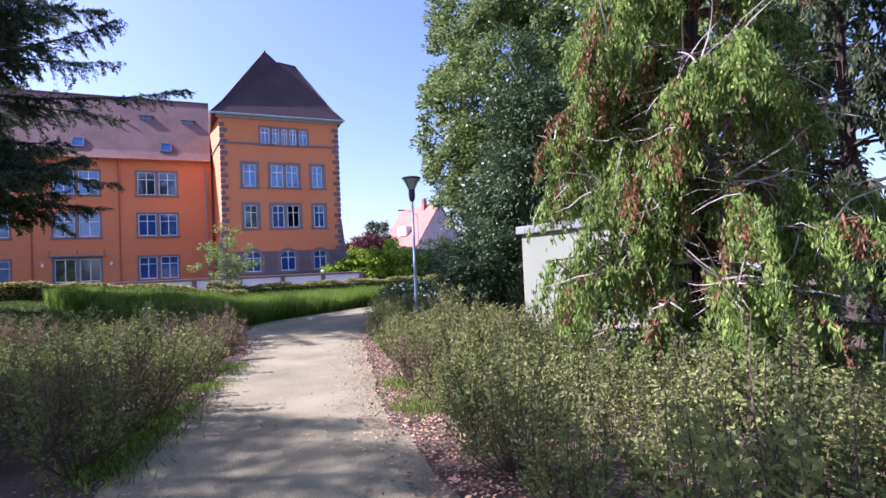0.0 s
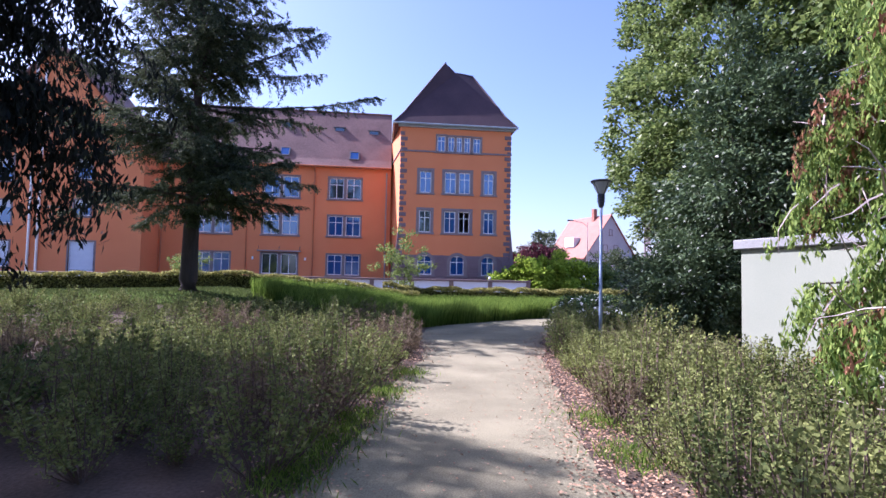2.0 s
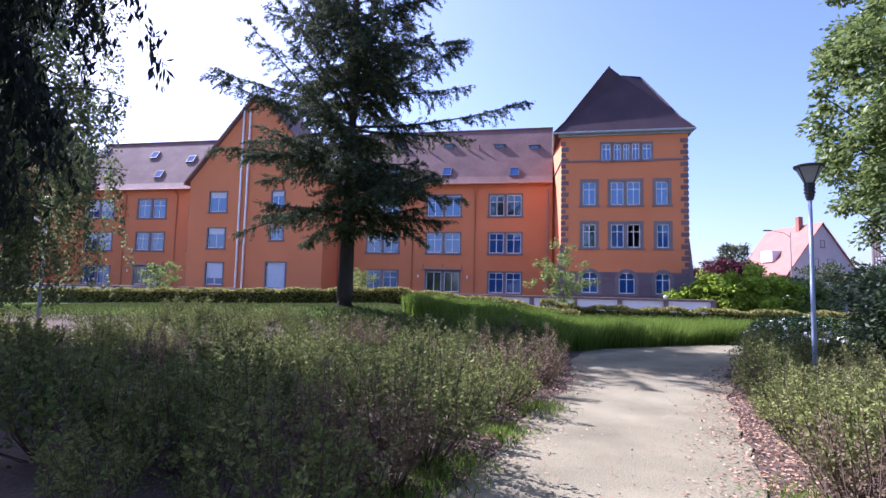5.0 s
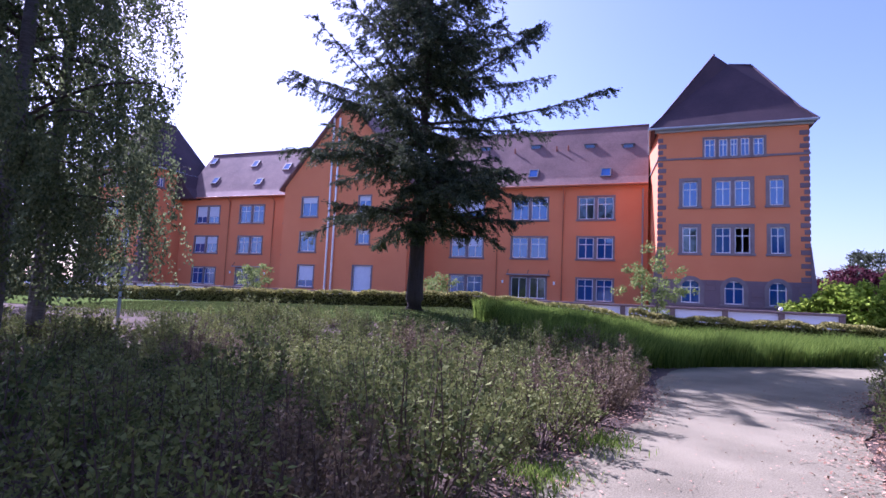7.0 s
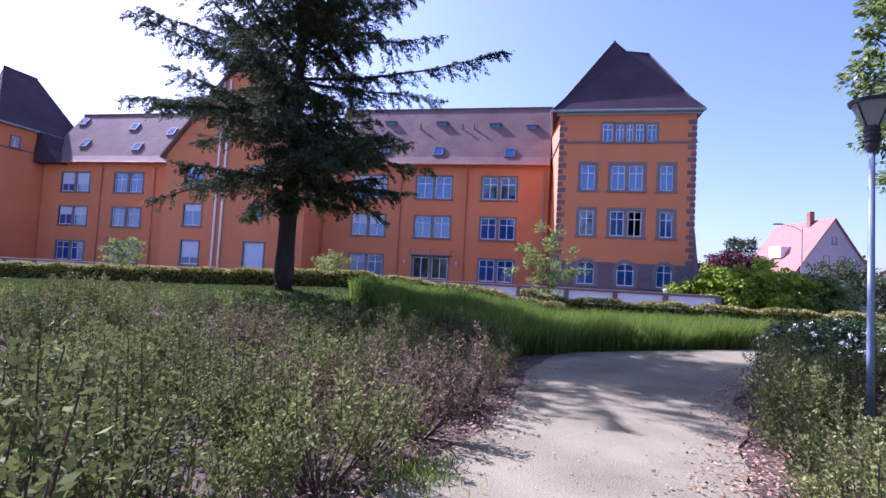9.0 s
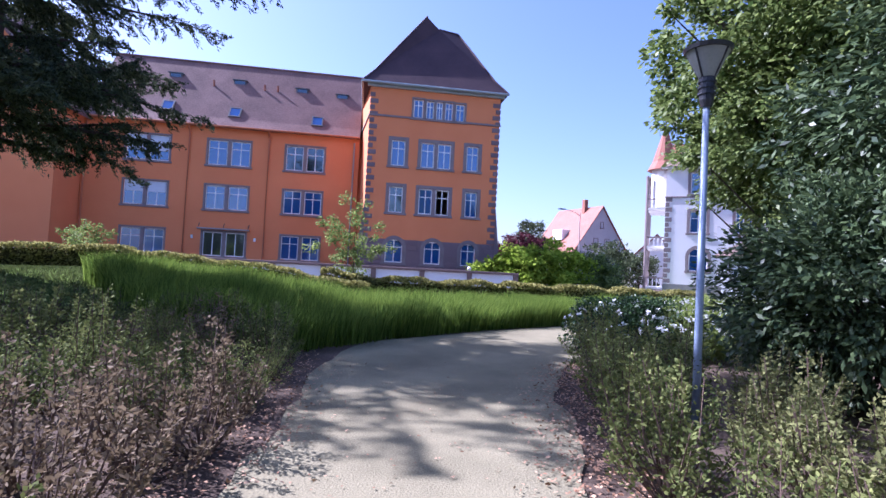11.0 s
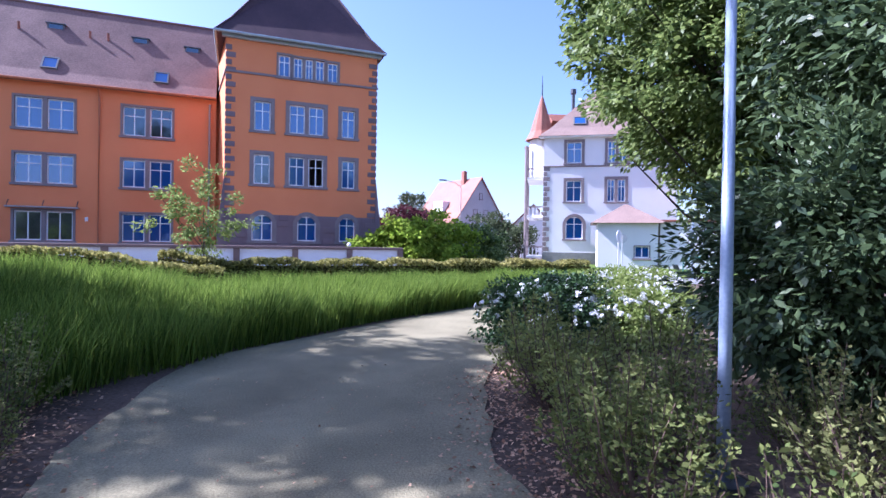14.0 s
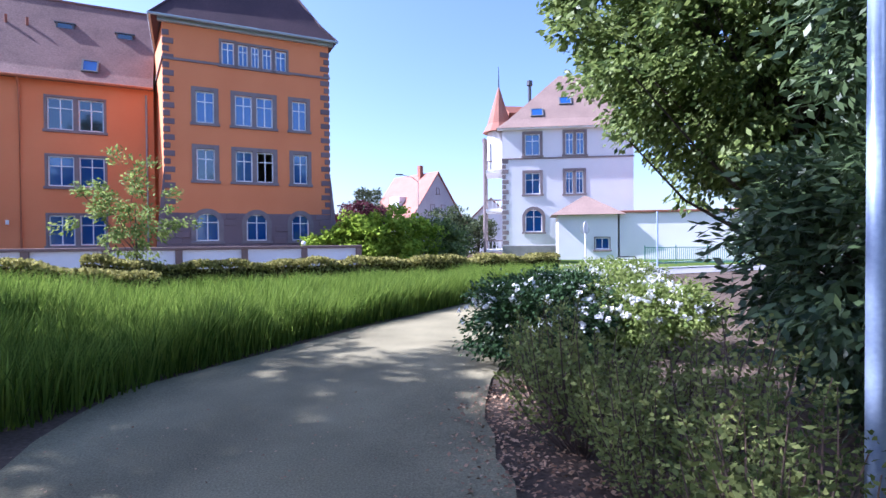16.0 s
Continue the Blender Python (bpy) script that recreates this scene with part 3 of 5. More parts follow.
    tube(g, [((ex0, ex1)[L], ey0 - 0.06, 16.22), ((ex0, ex1)[L], ey1, 16.22)], [0.1, 0.1], 8)
    part("gutter", g, M["gutter"], roof, "pale zinc gutter")


tower(-2.0, 8.75, False)
tower(-73.0, -62.0, True)
# the far tower's roof sweeps down on to the wing
bm = bmesh.new()
f_, b_ = [[bm.verts.new((x, y + dy, z)) for x, z, dy in ((-61.9, 16.45, 0.3), (-60.9, 16.2, 0.2), (-59.6, 14.2, 0.0), (-57.9, 12.6, -0.1), (-61.4, 12.6, -0.1))] for y in (4.1, 10.5)]
bm.faces.new(f_), bm.faces.new(b_[::-1])
for i in range(5):
    bm.faces.new((f_[(i + 1) % 5], f_[i], b_[i], b_[(i + 1) % 5]))
bmesh.ops.recalc_face_normals(bm, faces=bm.faces)
part("skirt_roof", bm, M["roof_dark"], school, "dark tiled skirt roof between tower and wing")

# wings between the towers and the middle bay
cols_r = [(-22.3, -18.85), (-15.7, -12.2), (-9.15, -5.88)]
cols_l = [(-58.45, -54.65), (-51.2, -47.5), (-44.2, -41.9)]
rows3 = [(1.83, 3.9), (5.88, 7.93), (9.74, 11.9)]


def wing(x0, x1, cols, door_col):
    holes = [R(a, b, c, d) for a, b in cols for c, d in rows3]
    part("front_wall", slab(x0, x1, 0, 12.9, 5.23, 5.7, holes), M["orange"], school)
    part("back_wall", box(x0, x1, 15, 15.4, 0, 12.9), M["orange"], school)
    for i, (a, b) in enumerate(cols):
        for k, (c, d) in enumerate(rows3):
            w, h = round(b - a, 3), round(d - c, 3)
            gl = "glass_dark" if (i, k) in ((door_col, 0), (2, 2)) else "glass"
            blind = 0.45 if (i == 0 and k == 1) else (0.62 if (i, k) == (0, 2) else 0)
            put_window(school, pose((a + b) / 2, 5.25, c + Z0), w, h, 2, stone=0.16, glass=gl, blind=blind, transom=(i, k) != (door_col, 0))
    a, b = cols[door_col]
    c = part("door_canopy", box(a - 0.4, b + 0.4, 4.75, 5.22, 3.9, 4.02, 0.02), M["pipe"], school, "dark metal door canopy")
    for x in (a - 0.3, (a + b) / 2, b + 0.3):
        part("canopy_bracket", tube(bmesh.new(), [(x, 4.8, 3.98), (x, 5.2, 4.45)], [0.03, 0.03]), M["lamp_dark"], c)
    for s in (a - 0.85, b + 0.85):
        part("wall_lamp", tube(bmesh.new(), [(s, 5.12, 3.05), (s, 5.12, 3.35)], [0.1, 0.1], 8), M["white_frame"], school)
    # roof slope, ridge and eaves
    bm = bmesh.new()
    n = 24
    prof = [(4.66, 12.78), (5.45, 13.72), (9.95, 20.0), (14.9, 13.0)]
    rws = [[bm.verts.new((x0 + (x1 - x0) * i / n, py, pz)) for py, pz in prof] for i in range(n + 1)]
    for p, q in zip(rws, rws[1:]):
        for i in range(3):
            bm.faces.new((p[i], q[i], q[i + 1], p[i + 1]))
        bm.faces.new((p[3], q[3], q[0], p[0]))
    roof = part("roof", bm, M["roof"], school, "weathered brown-red tiled roof")
    part("ridge_tiles", tube(bmesh.new(), [(x0, 9.95, 20.03), (x1, 9.95, 20.03)], [0.12, 0.12], 8), M["roof"], roof)
    part("gutter", tube(bmesh.new(), [(x0, 4.55, 12.78), (x1, 4.55, 12.78)], [0.1, 0.1], 8), M["orange_pipe"], roof, "rust-coloured gutter")
    return roof


roof_r = wing(-25.7, -2.8, cols_r, 1)
roof_l = wing(-61.2, -41.4, cols_l, 1)
for x in (-10.62, -17.25, -52.9, -45.9):
    part("downpipe", tube(bmesh.new(), [(x, 5.13, 0.1), (x, 5.13, 12.2), (x, 4.6, 12.75)], [0.075] * 3, 8), M["orange_pipe"], school, "painted rainwater downpipe")


def on_roof(z):
    """Depth of the wing's roof slope at a height."""
    return float(np.interp(z, [12.78, 13.72, 20.0], [4.66, 5.45, 9.95]))


tilt = math.degrees(math.atan2(20.0 - 13.75, 9.95 - 5.6))
sf = mesh_of("skylight_frame", slab(-0.5, 0.5, -0.6, 0.6, -0.1, 0.05, [(-0.4, 0.4, -0.5, 0.5)]), M["zinc_dark"])
sp_ = mesh_of("skylight_pane", box(-0.4, 0.4, -0.06, -0.04, -0.5, 0.5), M["glass"])
for x, z in ((-19.5, 14.55), (-13.85, 14.4), (-6.7, 14.2), (-49.6, 15.0), (-57.2, 15.5), (-52.2, 18.0), (-60.2, 18.9), (-46.5, 17.2)):
    s = part("skylight", sf, None, roof_r if x > -30 else roof_l, at=pose(x, on_roof(z) - 0.05, z, tilt - 90, 0, 0))
    part("skylight_pane", sp_, None, s)
for x, z in ((-19.9, 17.95), (-14.2, 17.8), (-8.5, 17.5), (-4.75, 17.25)):
    d = bmesh.new()
    y = on_roof(z)
    bx(d, x - 0.55, x - 0.43, y - 0.06, y + 0.6, z - 0.25, z + 0.3), bx(d, x + 0.43, x + 0.55, y - 0.06, y + 0.6, z - 0.25, z + 0.3)
    bx(d, x - 0.65, x + 0.65, y - 0.14, y + 0.7, z + 0.3, z + 0.37)
    dm = part("dormer", d, M["zinc_dark"], roof_r, "small zinc-clad roof dormer")
    part("dormer_pane", box(x - 0.43, x + 0.43, y - 0.04, y - 0.01, z - 0.25, z + 0.3), M["glass_dark"], dm)
for x, z in ((-16.4, 17.3), (-10.7, 17.3), (-11.9, 17.3)):
    y = on_roof(z)
    part("vent_pipe", tube(bmesh.new(), [(x, y, z - 0.1), (x, y - 0.05, z + 0.5)], [0.09, 0.09], 8), M["roof_red"], roof_r)

# middle bay with its gable
gx0, gx1, gp, gy = -41.4, -25.7, -33.5, 1.4
bays = [R(-38.9, -36.9, 2.0, 4.3), R(-38.9, -36.9, 5.9, 8.0), R(-38.9, -36.9, 9.8, 11.9), R(-31.9, -29.7, 1.7, 4.4), R(-31.6, -30.2, 6.8, 8.2), R(-31.6, -30.2, 10.2, 11.9)]
part("front_wall", slab(gx0, gx1, 0, 12.9, gy, gy + 0.45, bays), M["orange"], school)
for i, (a, b, c, d) in enumerate(bays):
    put_window(school, pose((a + b) / 2, gy + 0.02, c), round(b - a, 3), round(d - c, 3), 1, stone=0.14, blind=0.95 if i == 3 else (0.7 if i == 0 else 0.3), transom=False)
for x in (gx0, gx1 - 0.45):
    part("side_wall", box(x, x + 0.45, gy + 0.45, 5.23, 0, 12.9), M["orange"], school)
bm = bmesh.new()
pf = [(gx0, 12.9), (gx1, 12.9), (gp + 0.9, 21.3), (gp - 0.9, 21.3)]
lo, hi = [[bm.verts.new((x, yy, z)) for x, z in pf] for yy in (gy, gy + 0.4)]
bm.faces.new(lo), bm.faces.new(hi[::-1])
for i in range(4):
    bm.faces.new((lo[i], hi[i], hi[(i + 1) % 4], lo[(i + 1) % 4]))
part("gable_wall", bm, M["orange"], school)
for sg, xe in ((1, gx1 + 0.5), (-1, gx0 - 0.5)):
    bm = bmesh.new()
    a = [bm.verts.new(p) for p in ((xe, gy - 0.4, 12.5), (gp + sg * 0.7, gy - 0.4, 21.7), (gp + sg * 0.7, 10.5, 21.7), (xe, 10.5, 12.5))]
    b = [bm.verts.new(p) for p in ((xe, gy - 0.4, 12.8), (gp + sg * 0.7, gy - 0.4, 22.0), (gp + sg * 0.7, 10.5, 22.0), (xe, 10.5, 12.8))]
    bm.faces.new(a), bm.faces.new(b)
    for i in range(4):
        bm.faces.new((a[i], a[(i + 1) % 4], b[(i + 1) % 4], b[i]))
    bmesh.ops.recalc_face_normals(bm, faces=bm.faces)
    part("roof", bm, M["roof"], school)
part("ridge_cap", box(gp - 0.75, gp + 0.75, gy - 0.3, 10.5, 21.9, 22.05), M["roof"], school)
for x in (-35.25, -34.5):
    part("flue_pipe", tube(bmesh.new(), [(x, gy - 0.16, 0.1), (x, gy - 0.16, 20.5)], [0.11, 0.11], 8), M["white_pipe"], school, "tall shiny flue pipe")
part("downpipe", tube(bmesh.new(), [(-25.45, 5.1, 0.1), (-25.45, 5.1, 12.6)], [0.07, 0.07], 8), M["orange_pipe"], school)
part("downpipe", tube(bmesh.new(), [(-3.25, 5.1, 0.1), (-3.25, 5.1, 12.4)], [0.07, 0.07], 8), M["pipe"], school)

# street wall of white panels between brown piers
wall_ = thing("street_wall", "low boundary wall of white panels between brown piers", "wall", kind="structure")
part("coping", box(-76, 8.25, -9.35, -8.85, 1.36, 1.52, 0.02), M["post_brown"], wall_)
pm, cm = mesh_of("white_panel", box(0, 2.86, -9.18, -9.02, 0.1, 1.36, 0.01), M["panel"]), mesh_of("pier", box(-0.16, 0.16, -9.3, -8.9, 0, 1.36, 0.01), M["post_brown"])
part("pier", cm, None, wall_, at=pose(8.08, 0, 0))
for i in range(27):
    x = 8.08 - (i + 1) * 3.08
    part("pier", cm, None, wall_, at=pose(x, 0, 0))
    part("white_panel", pm, None, wall_, at=pose(x + 0.11 + 0.05, 0, 0))
lampb = thing("globe_lamp", "small white globe lamp on a wall pier", "lamp", at=pose(4.95, -9.3, 1.52))
g = bmesh.new()
bmesh.ops.create_icosphere(g, subdivisions=2, radius=0.13, matrix=Matrix.Translation((0, 0, 0.13)))
part("globe", g, M["white_frame"], lampb, smooth=True)
part("holder", tube(bmesh.new(), [(0, 0, 0), (0, 0, 0.06)], [0.05, 0.05], 8), M["lamp_dark"], lampb)

# ---- the white house across the street ----
house = thing("white_house", "white rendered villa with sandstone quoins, balconies and a red turret roof", "house", at=pose(28.5, 7.5, 0, 0, 0, -33.0))
hw = [(2.3, 3.8, 10.4, 12.55, 1), (6.35, 8.2, 10.4, 12.6, 2), (2.3, 3.8, 6.45, 8.6, 1), (6.35, 8.1, 6.45, 8.7, 2)]
ha = [(2.3, 4.0, 2.6, 4.85), (6.35, 8.05, 2.6, 4.85)]
part("front_wall", slab(0, 13, 0, 13.2, 0, 0.45, [h[:4] for h in hw] + ha), M["white_wall"], house)
part("side_wall", box(0, 0.45, 0.45, 12, 0, 13.2), M["white_wall"], house)
part("side_wall", box(12.55, 13, 0.45, 12, 0, 13.2), M["white_wall"], house)
part("back_wall", box(0, 13, 12, 12.4, 0, 13.2), M["white_wall"], house)
for a, b, c, d, n in hw:
    put_window(house, pose((a + b) / 2, 0.02, c), round(b - a, 3), round(d - c, 3), n, stone=0.28)
for a, b, c, d in ha:
    put_window(house, pose((a + b) / 2, 0.02, c), round(b - a, 3), round(d - c, 3), 1, True, 0.28)
part("string_course", box(-0.08, 13.08, -0.08, 0.0, 10.0, 10.15, 0.02), M["surround"], house)
part("plinth", box(-0.06, 13.06, -0.06, 0.0, 0, 1.2, 0.02), M["concrete"], house, "grey stone base")
part("eaves_board", box(-0.5, 13.5, -0.5, 0.0, 13.0, 13.2, 0.02), M["white_frame"], house)
q1, q2 = mesh_of("quoin_stone", box(-0.04, 0.62, -0.04, 0.3, 0, 0.42, 0.02), M["surround"]), mesh_of("quoin_stone", box(-0.04, 0.36, -0.04, 0.3, 0, 0.42, 0.02), M["surround"])
for i in range(17):
    part("quoin_stone", (q1, q2)[i % 2], None, house, at=pose(0, 0, 1.3 + i * 0.52))
bm = bmesh.new()
e = [bm.verts.new(p) for p in ((-0.6, -0.6, 13.15), (13.6, -0.6, 13.15), (13.6, 12.8, 13.15), (-0.6, 12.8, 13.15))]
m_ = [bm.verts.new(p) for p in ((0.6, 0.6, 14.2), (12.4, 0.6, 14.2), (12.4, 11.6, 14.2), (0.6, 11.6, 14.2))]
r_ = [bm.verts.new(p) for p in ((6.2, 5.2, 19.9), (9.5, 5.2, 19.9), (9.5, 7.2, 19.9), (6.2, 7.2, 19.9))]
for lo, hi in ((e, m_), (m_, r_)):
    for i in range(4):
        bm.faces.new((lo[i], lo[(i + 1) % 4], hi[(i + 1) % 4], hi[i]))
bm.faces.new(r_), bm.faces.new(e[::-1])
hroof = part("roof", bm, M["roof_brown"], house, "brown tiled hipped roof")
for x, z in ((3.6, 15.0), (6.6, 16.4)):
    y = 0.6 + (z - 14.2) / 5.7 * 4.6
    s = part("skylight", sf, None, hroof, at=pose(x, y - 0.06, z, 51 - 90, 0, 0) @ Matrix.Diagonal((1.3, 1, 1, 1)))
    part("skylight_pane", sp_, None, s)
part("chimney_pot", tube(bmesh.new(), [(3.0, 4.2, 16.5), (3.0, 4.2, 18.6), (3.0, 4.2, 18.7), (3.0, 4.2, 19.2)], [0.18, 0.18, 0.32, 0.3], 10), M["lamp_dark"], hroof)
# turret at the corner
t = bmesh.new()
tube(t, [(-0.35, 2.6, 9.2), (-0.35, 2.6, 13.4)], [1.25, 1.25], 12)
tur = part("turret", t, M["white_wall"], house, "round corner turret")
t = bmesh.new()
tube(t, [(-0.35, 2.6, 13.3), (-0.35, 2.6, 14.2), (-0.35, 2.6, 15.6), (-0.35, 2.6, 18.3)], [1.75, 1.25, 0.85, 0.03], 12)
part("turret_roof", t, M["roof_red"], tur, "pointed red tiled roof")
part("finial", tube(bmesh.new(), [(-0.35, 2.6, 18.2), (-0.35, 2.6, 19.0), (-0.35, 2.6, 20.4)], [0.07, 0.05, 0.02], 6), M["lamp_dark"], tur)
part("side_gable_roof", tube(bmesh.new(), [(0.3, 4.0, 15.6), (3.5, 6.0, 15.9)], [0.9, 0.9], 4), M["roof_red"], hroof)
# balconies on the side
for z in (0.8, 5.1, 9.2):
    b = part("balcony", box(-2.0, 0.0, 1.6, 6.6, z - 0.3, z, 0.04), M["white_wall"], house, "white balcony with posts and balustrade")
    rail = bmesh.new()
    bx(rail, -2.0, -1.88, 1.6, 6.6, z + 0.85, z + 1.0), bx(rail, -2.0, 0, 1.6, 1.72, z + 0.85, z + 1.0)
    part("handrail", rail, M["surround"], b)
    bal = mesh_of("baluster", box(-0.05, 0.05, -0.05, 0.05, 0, 0.85), M["white_frame"])
    for i in range(13):
        part("baluster", bal, None, b, at=pose(-1.94, 1.7 + i * 0.4, z))
    for i in range(5):
        part("baluster", bal, None, b, at=pose(-1.9 + i * 0.4, 1.66, z))
post = mesh_of("balcony_post", tube(bmesh.new(), [(0, 0, 0), (0, 0, 12.6)], [0.16, 0.16], 8), M["surround"])
for x, y in ((-1.9, 1.7), (-1.9, 4.1), (-1.9, 6.5)):
    part("balcony_post", post, None, house, at=pose(x, y, 0))
part("balcony_roof", box(-2.2, 0, 3.4, 6.8, 12.6, 12.8), M["roof_brown"], house)
for z in (1.0, 5.4, 9.5):
    put_window(house, Matrix.Translation((-0.02, 5.2, z + 0.3)) @ pose(0, 0, 0, 0, 0, -90), 1.2, 2.0, 1, stone=0.15)

# annex and long low garage wall in front of the white house
annex = thing("annex", "low white annex with a shallow brown tiled roof", "outbuilding", at=pose(28.4, -1.6, 0, 0, 0, -36))
part("wall", slab(0, 5.0, 0, 3.9, 0, 0.3, [(3.1, 4.3, 0.9, 1.9)]), M["white_wall"], annex)
part("wall", box(4.7, 5.0, 0.3, 5, 0, 3.9), M["white_wall"], annex)
part("wall", box(0, 0.3, 0.3, 5, 0, 3.9), M["white_wall"], annex)
put_window(annex, pose(3.7, 0.02, 0.9), 1.2, 1.0, 1, stone=0.08, transom=False)
bm = bmesh.new()
tube(bm, [(2.5, 2.5, 3.9), (2.5, 2.5, 5.7)], [4.4, 0.2], 4)
bmesh.ops.rotate(bm, cent=(2.5, 2.5, 0), matrix=Matrix.Rotation(radians(45), 3, "Z"), verts=bm.verts)
part("roof", bm, M["roof_brown"], annex)
lowb = thing("garage_row", "long low pale rendered garage building", "outbuilding", at=pose(32.6, -4.6, 0, 0, 0, -38))
part("wall", box(0, 22, 0, 6, 0, 4.0, 0.03), M["white_wall"], lowb)
part("roof_edge", box(-0.2, 22.2, -0.2, 6.2, 4.0, 4.2, 0.03), M["roof_red"], lowb, "red tile roof edge")
fen = thing("garden_fence", "green painted metal fence beside the pavement", "fence", at=pose(27.6, -12.0, 0, 0, 0, -38))
fp = mesh_of("fence_post", box(-0.03, 0.03, -0.03, 0.03, 0, 1.3), M["green_fence"])
fb = mesh_of("fence_bar", box(-0.012, 0.012, -0.012, 0.012, 0.1, 1.15), M["green_fence"])
for i in range(5):
    part("fence_post", fp, None, fen, at=pose(i * 2, 0, 0))
for z in (0.12, 1.12):
    part("fence_rail", box(0, 8, -0.02, 0.02, z, z + 0.05), M["green_fence"], fen)
for i in range(62):
    part("fence_bar", fb, None, fen, at=pose(0.06 + i * 0.128, 0, 0))
rl = thing("bicycle_rail", "dark steel hoop rail on the pavement", "rail", at=pose(18.6, -18.6, 0.03, 0, 0, -30))
part("hoop", tube(bmesh.new(), [(0, 0, 0), (0, 0, 0.72), (0.06, 0, 0.8), (0.9, 0, 0.8), (0.96, 0, 0.72), (0.96, 0, 0)], [0.03] * 6, 8), M["lamp_dark"], rl)
sg_ = thing("road_sign", "round traffic sign seen from behind on a grey post", "sign", at=pose(16.6, -18.6, 0))
part("post", tube(bmesh.new(), [(0, 0, 0), (0, 0, 2.5)], [0.035, 0.035], 8), M["metal_white"], sg_)
d_ = bmesh.new()
bmesh.ops.create_cone(d_, cap_ends=True, segments=24, radius1=0.3, radius2=0.3, depth=0.03, matrix=pose(0, 0, 2.3, 90, 0, 30))
part("disc", d_, M["metal_white"], sg_, "grey back of a round sign plate")
sg2 = thing("road_sign", "small round traffic sign on a grey post before the annex", "sign", at=pose(24.4, -9.6, 0))
part("post", tube(bmesh.new(), [(0, 0, 0), (0, 0, 2.6)], [0.035, 0.035], 8), M["metal_white"], sg2)
d_ = bmesh.new()
bmesh.ops.create_cone(d_, cap_ends=True, segments=24, radius1=0.33, radius2=0.33, depth=0.03, matrix=pose(0, 0, 2.4, 90, 0, -30))
part("disc", d_, M["metal_white"], sg2, "pale round sign plate")
blue = thing("blue_post", "slim blue post in front of the garages", "post", at=pose(22.0, -18.1, 0))
part("pole", tube(bmesh.new(), [(0, 0, 0), (0, 0, 3.2)], [0.05, 0.05], 8), M["lamp_pole"], blue)

# far gabled houses
far = thing("gabled_house", "grey gabled house with a red tiled roof and dormer", "house", at=pose(41.4, 50, 0, 0, 0, 16))
bm = bmesh.new()
pr = [(-5.4, 0), (5.4, 0), (5.4, 7.2), (0, 14.4), (-5.4, 7.2)]
lo, hi = [[bm.verts.new((x, yy, z)) for x, z in pr] for yy in (0, 13)]
bm.faces.new(lo), bm.faces.new(hi[::-1])
for i in (0, 1, 4):
    bm.faces.new((lo[i], hi[i], hi[(i + 1) % 5], lo[(i + 1) % 5]))
bmesh.ops.recalc_face_normals(bm, faces=bm.faces)
part("wall", bm, M["grey_wall"], far, "pale grey rendered wall")
for s in (-1, 1):
    bm = bmesh.new()
    a = [bm.verts.new((s * x, y, z + dz)) for dz in (0, 0.22) for x, y, z in ((6.6, -0.3, 5.6), (0, -0.3, 14.5), (0, 13.3, 14.5), (6.6, 13.3, 5.6))]
    for f in ((0, 1, 2, 3), (4, 5, 6, 7), (0, 1, 5, 4), (1, 2, 6, 5), (2, 3, 7, 6), (3, 0, 4, 7)):
        bm.faces.new([a[i] for i in f])
    bmesh.ops.recalc_face_normals(bm, faces=bm.faces)
    rf = part("roof", bm, M["roof_red"], far, "sunlit red tiled roof")
    if s < 0:
        part("dormer", box(-5.2, -3.0, 5.0, 8.0, 8.2, 10.2, 0.05), M["white_wall"], rf)
        part("chimney", box(-0.9, -0.1, 4.0, 4.8, 13.5, 16.2, 0.03), M["roof_red"], rf)
for x in (-1.3, 1.3):
    put_window(far, pose(x, -0.02, 7.0), 0.9, 1.5, 1, stone=0.1, glass="glass_dark", transom=False)
put_window(far, pose(0, -0.02, 10.6), 0.6, 1.0, 1, stone=0.1, glass="glass_dark", transom=False)
far2 = thing("small_house", "small house with an orange tiled roof", "house", at=pose(42.0, 32.0, 0, 0, 0, -30))
bm = bmesh.new()
pr = [(-4, 0), (4, 0), (4, 4.2), (0, 8.2), (-4, 4.2)]
lo, hi = [[bm.verts.new((x, yy, z)) for x, z in pr] for yy in (0, 9)]
bm.faces.new(lo), bm.faces.new(hi[::-1])
for i in (1, 4):
    bm.faces.new((lo[i], hi[i], hi[(i + 1) % 5], lo[(i + 1) % 5]))
part("wall", bm, M["white_wall"], far2)
for s in (-1, 1):
    bm = bmesh.new()
    a = [bm.verts.new((s * x, y, z + dz)) for dz in (0, 0.2) for x, y, z in ((4.6, -0.3, 3.7), (0, -0.3, 8.3), (0, 9.3, 8.3), (4.6, 9.3, 3.7))]
    for f in ((0, 1, 2, 3), (4, 5, 6, 7), (0, 1, 5, 4), (1, 2, 6, 5), (2, 3, 7, 6), (3, 0, 4, 7)):
        bm.faces.new([a[i] for i in f])
    bmesh.ops.recalc_face_normals(bm, faces=bm.faces)
    part("roof", bm, M["roof_red"], far2)
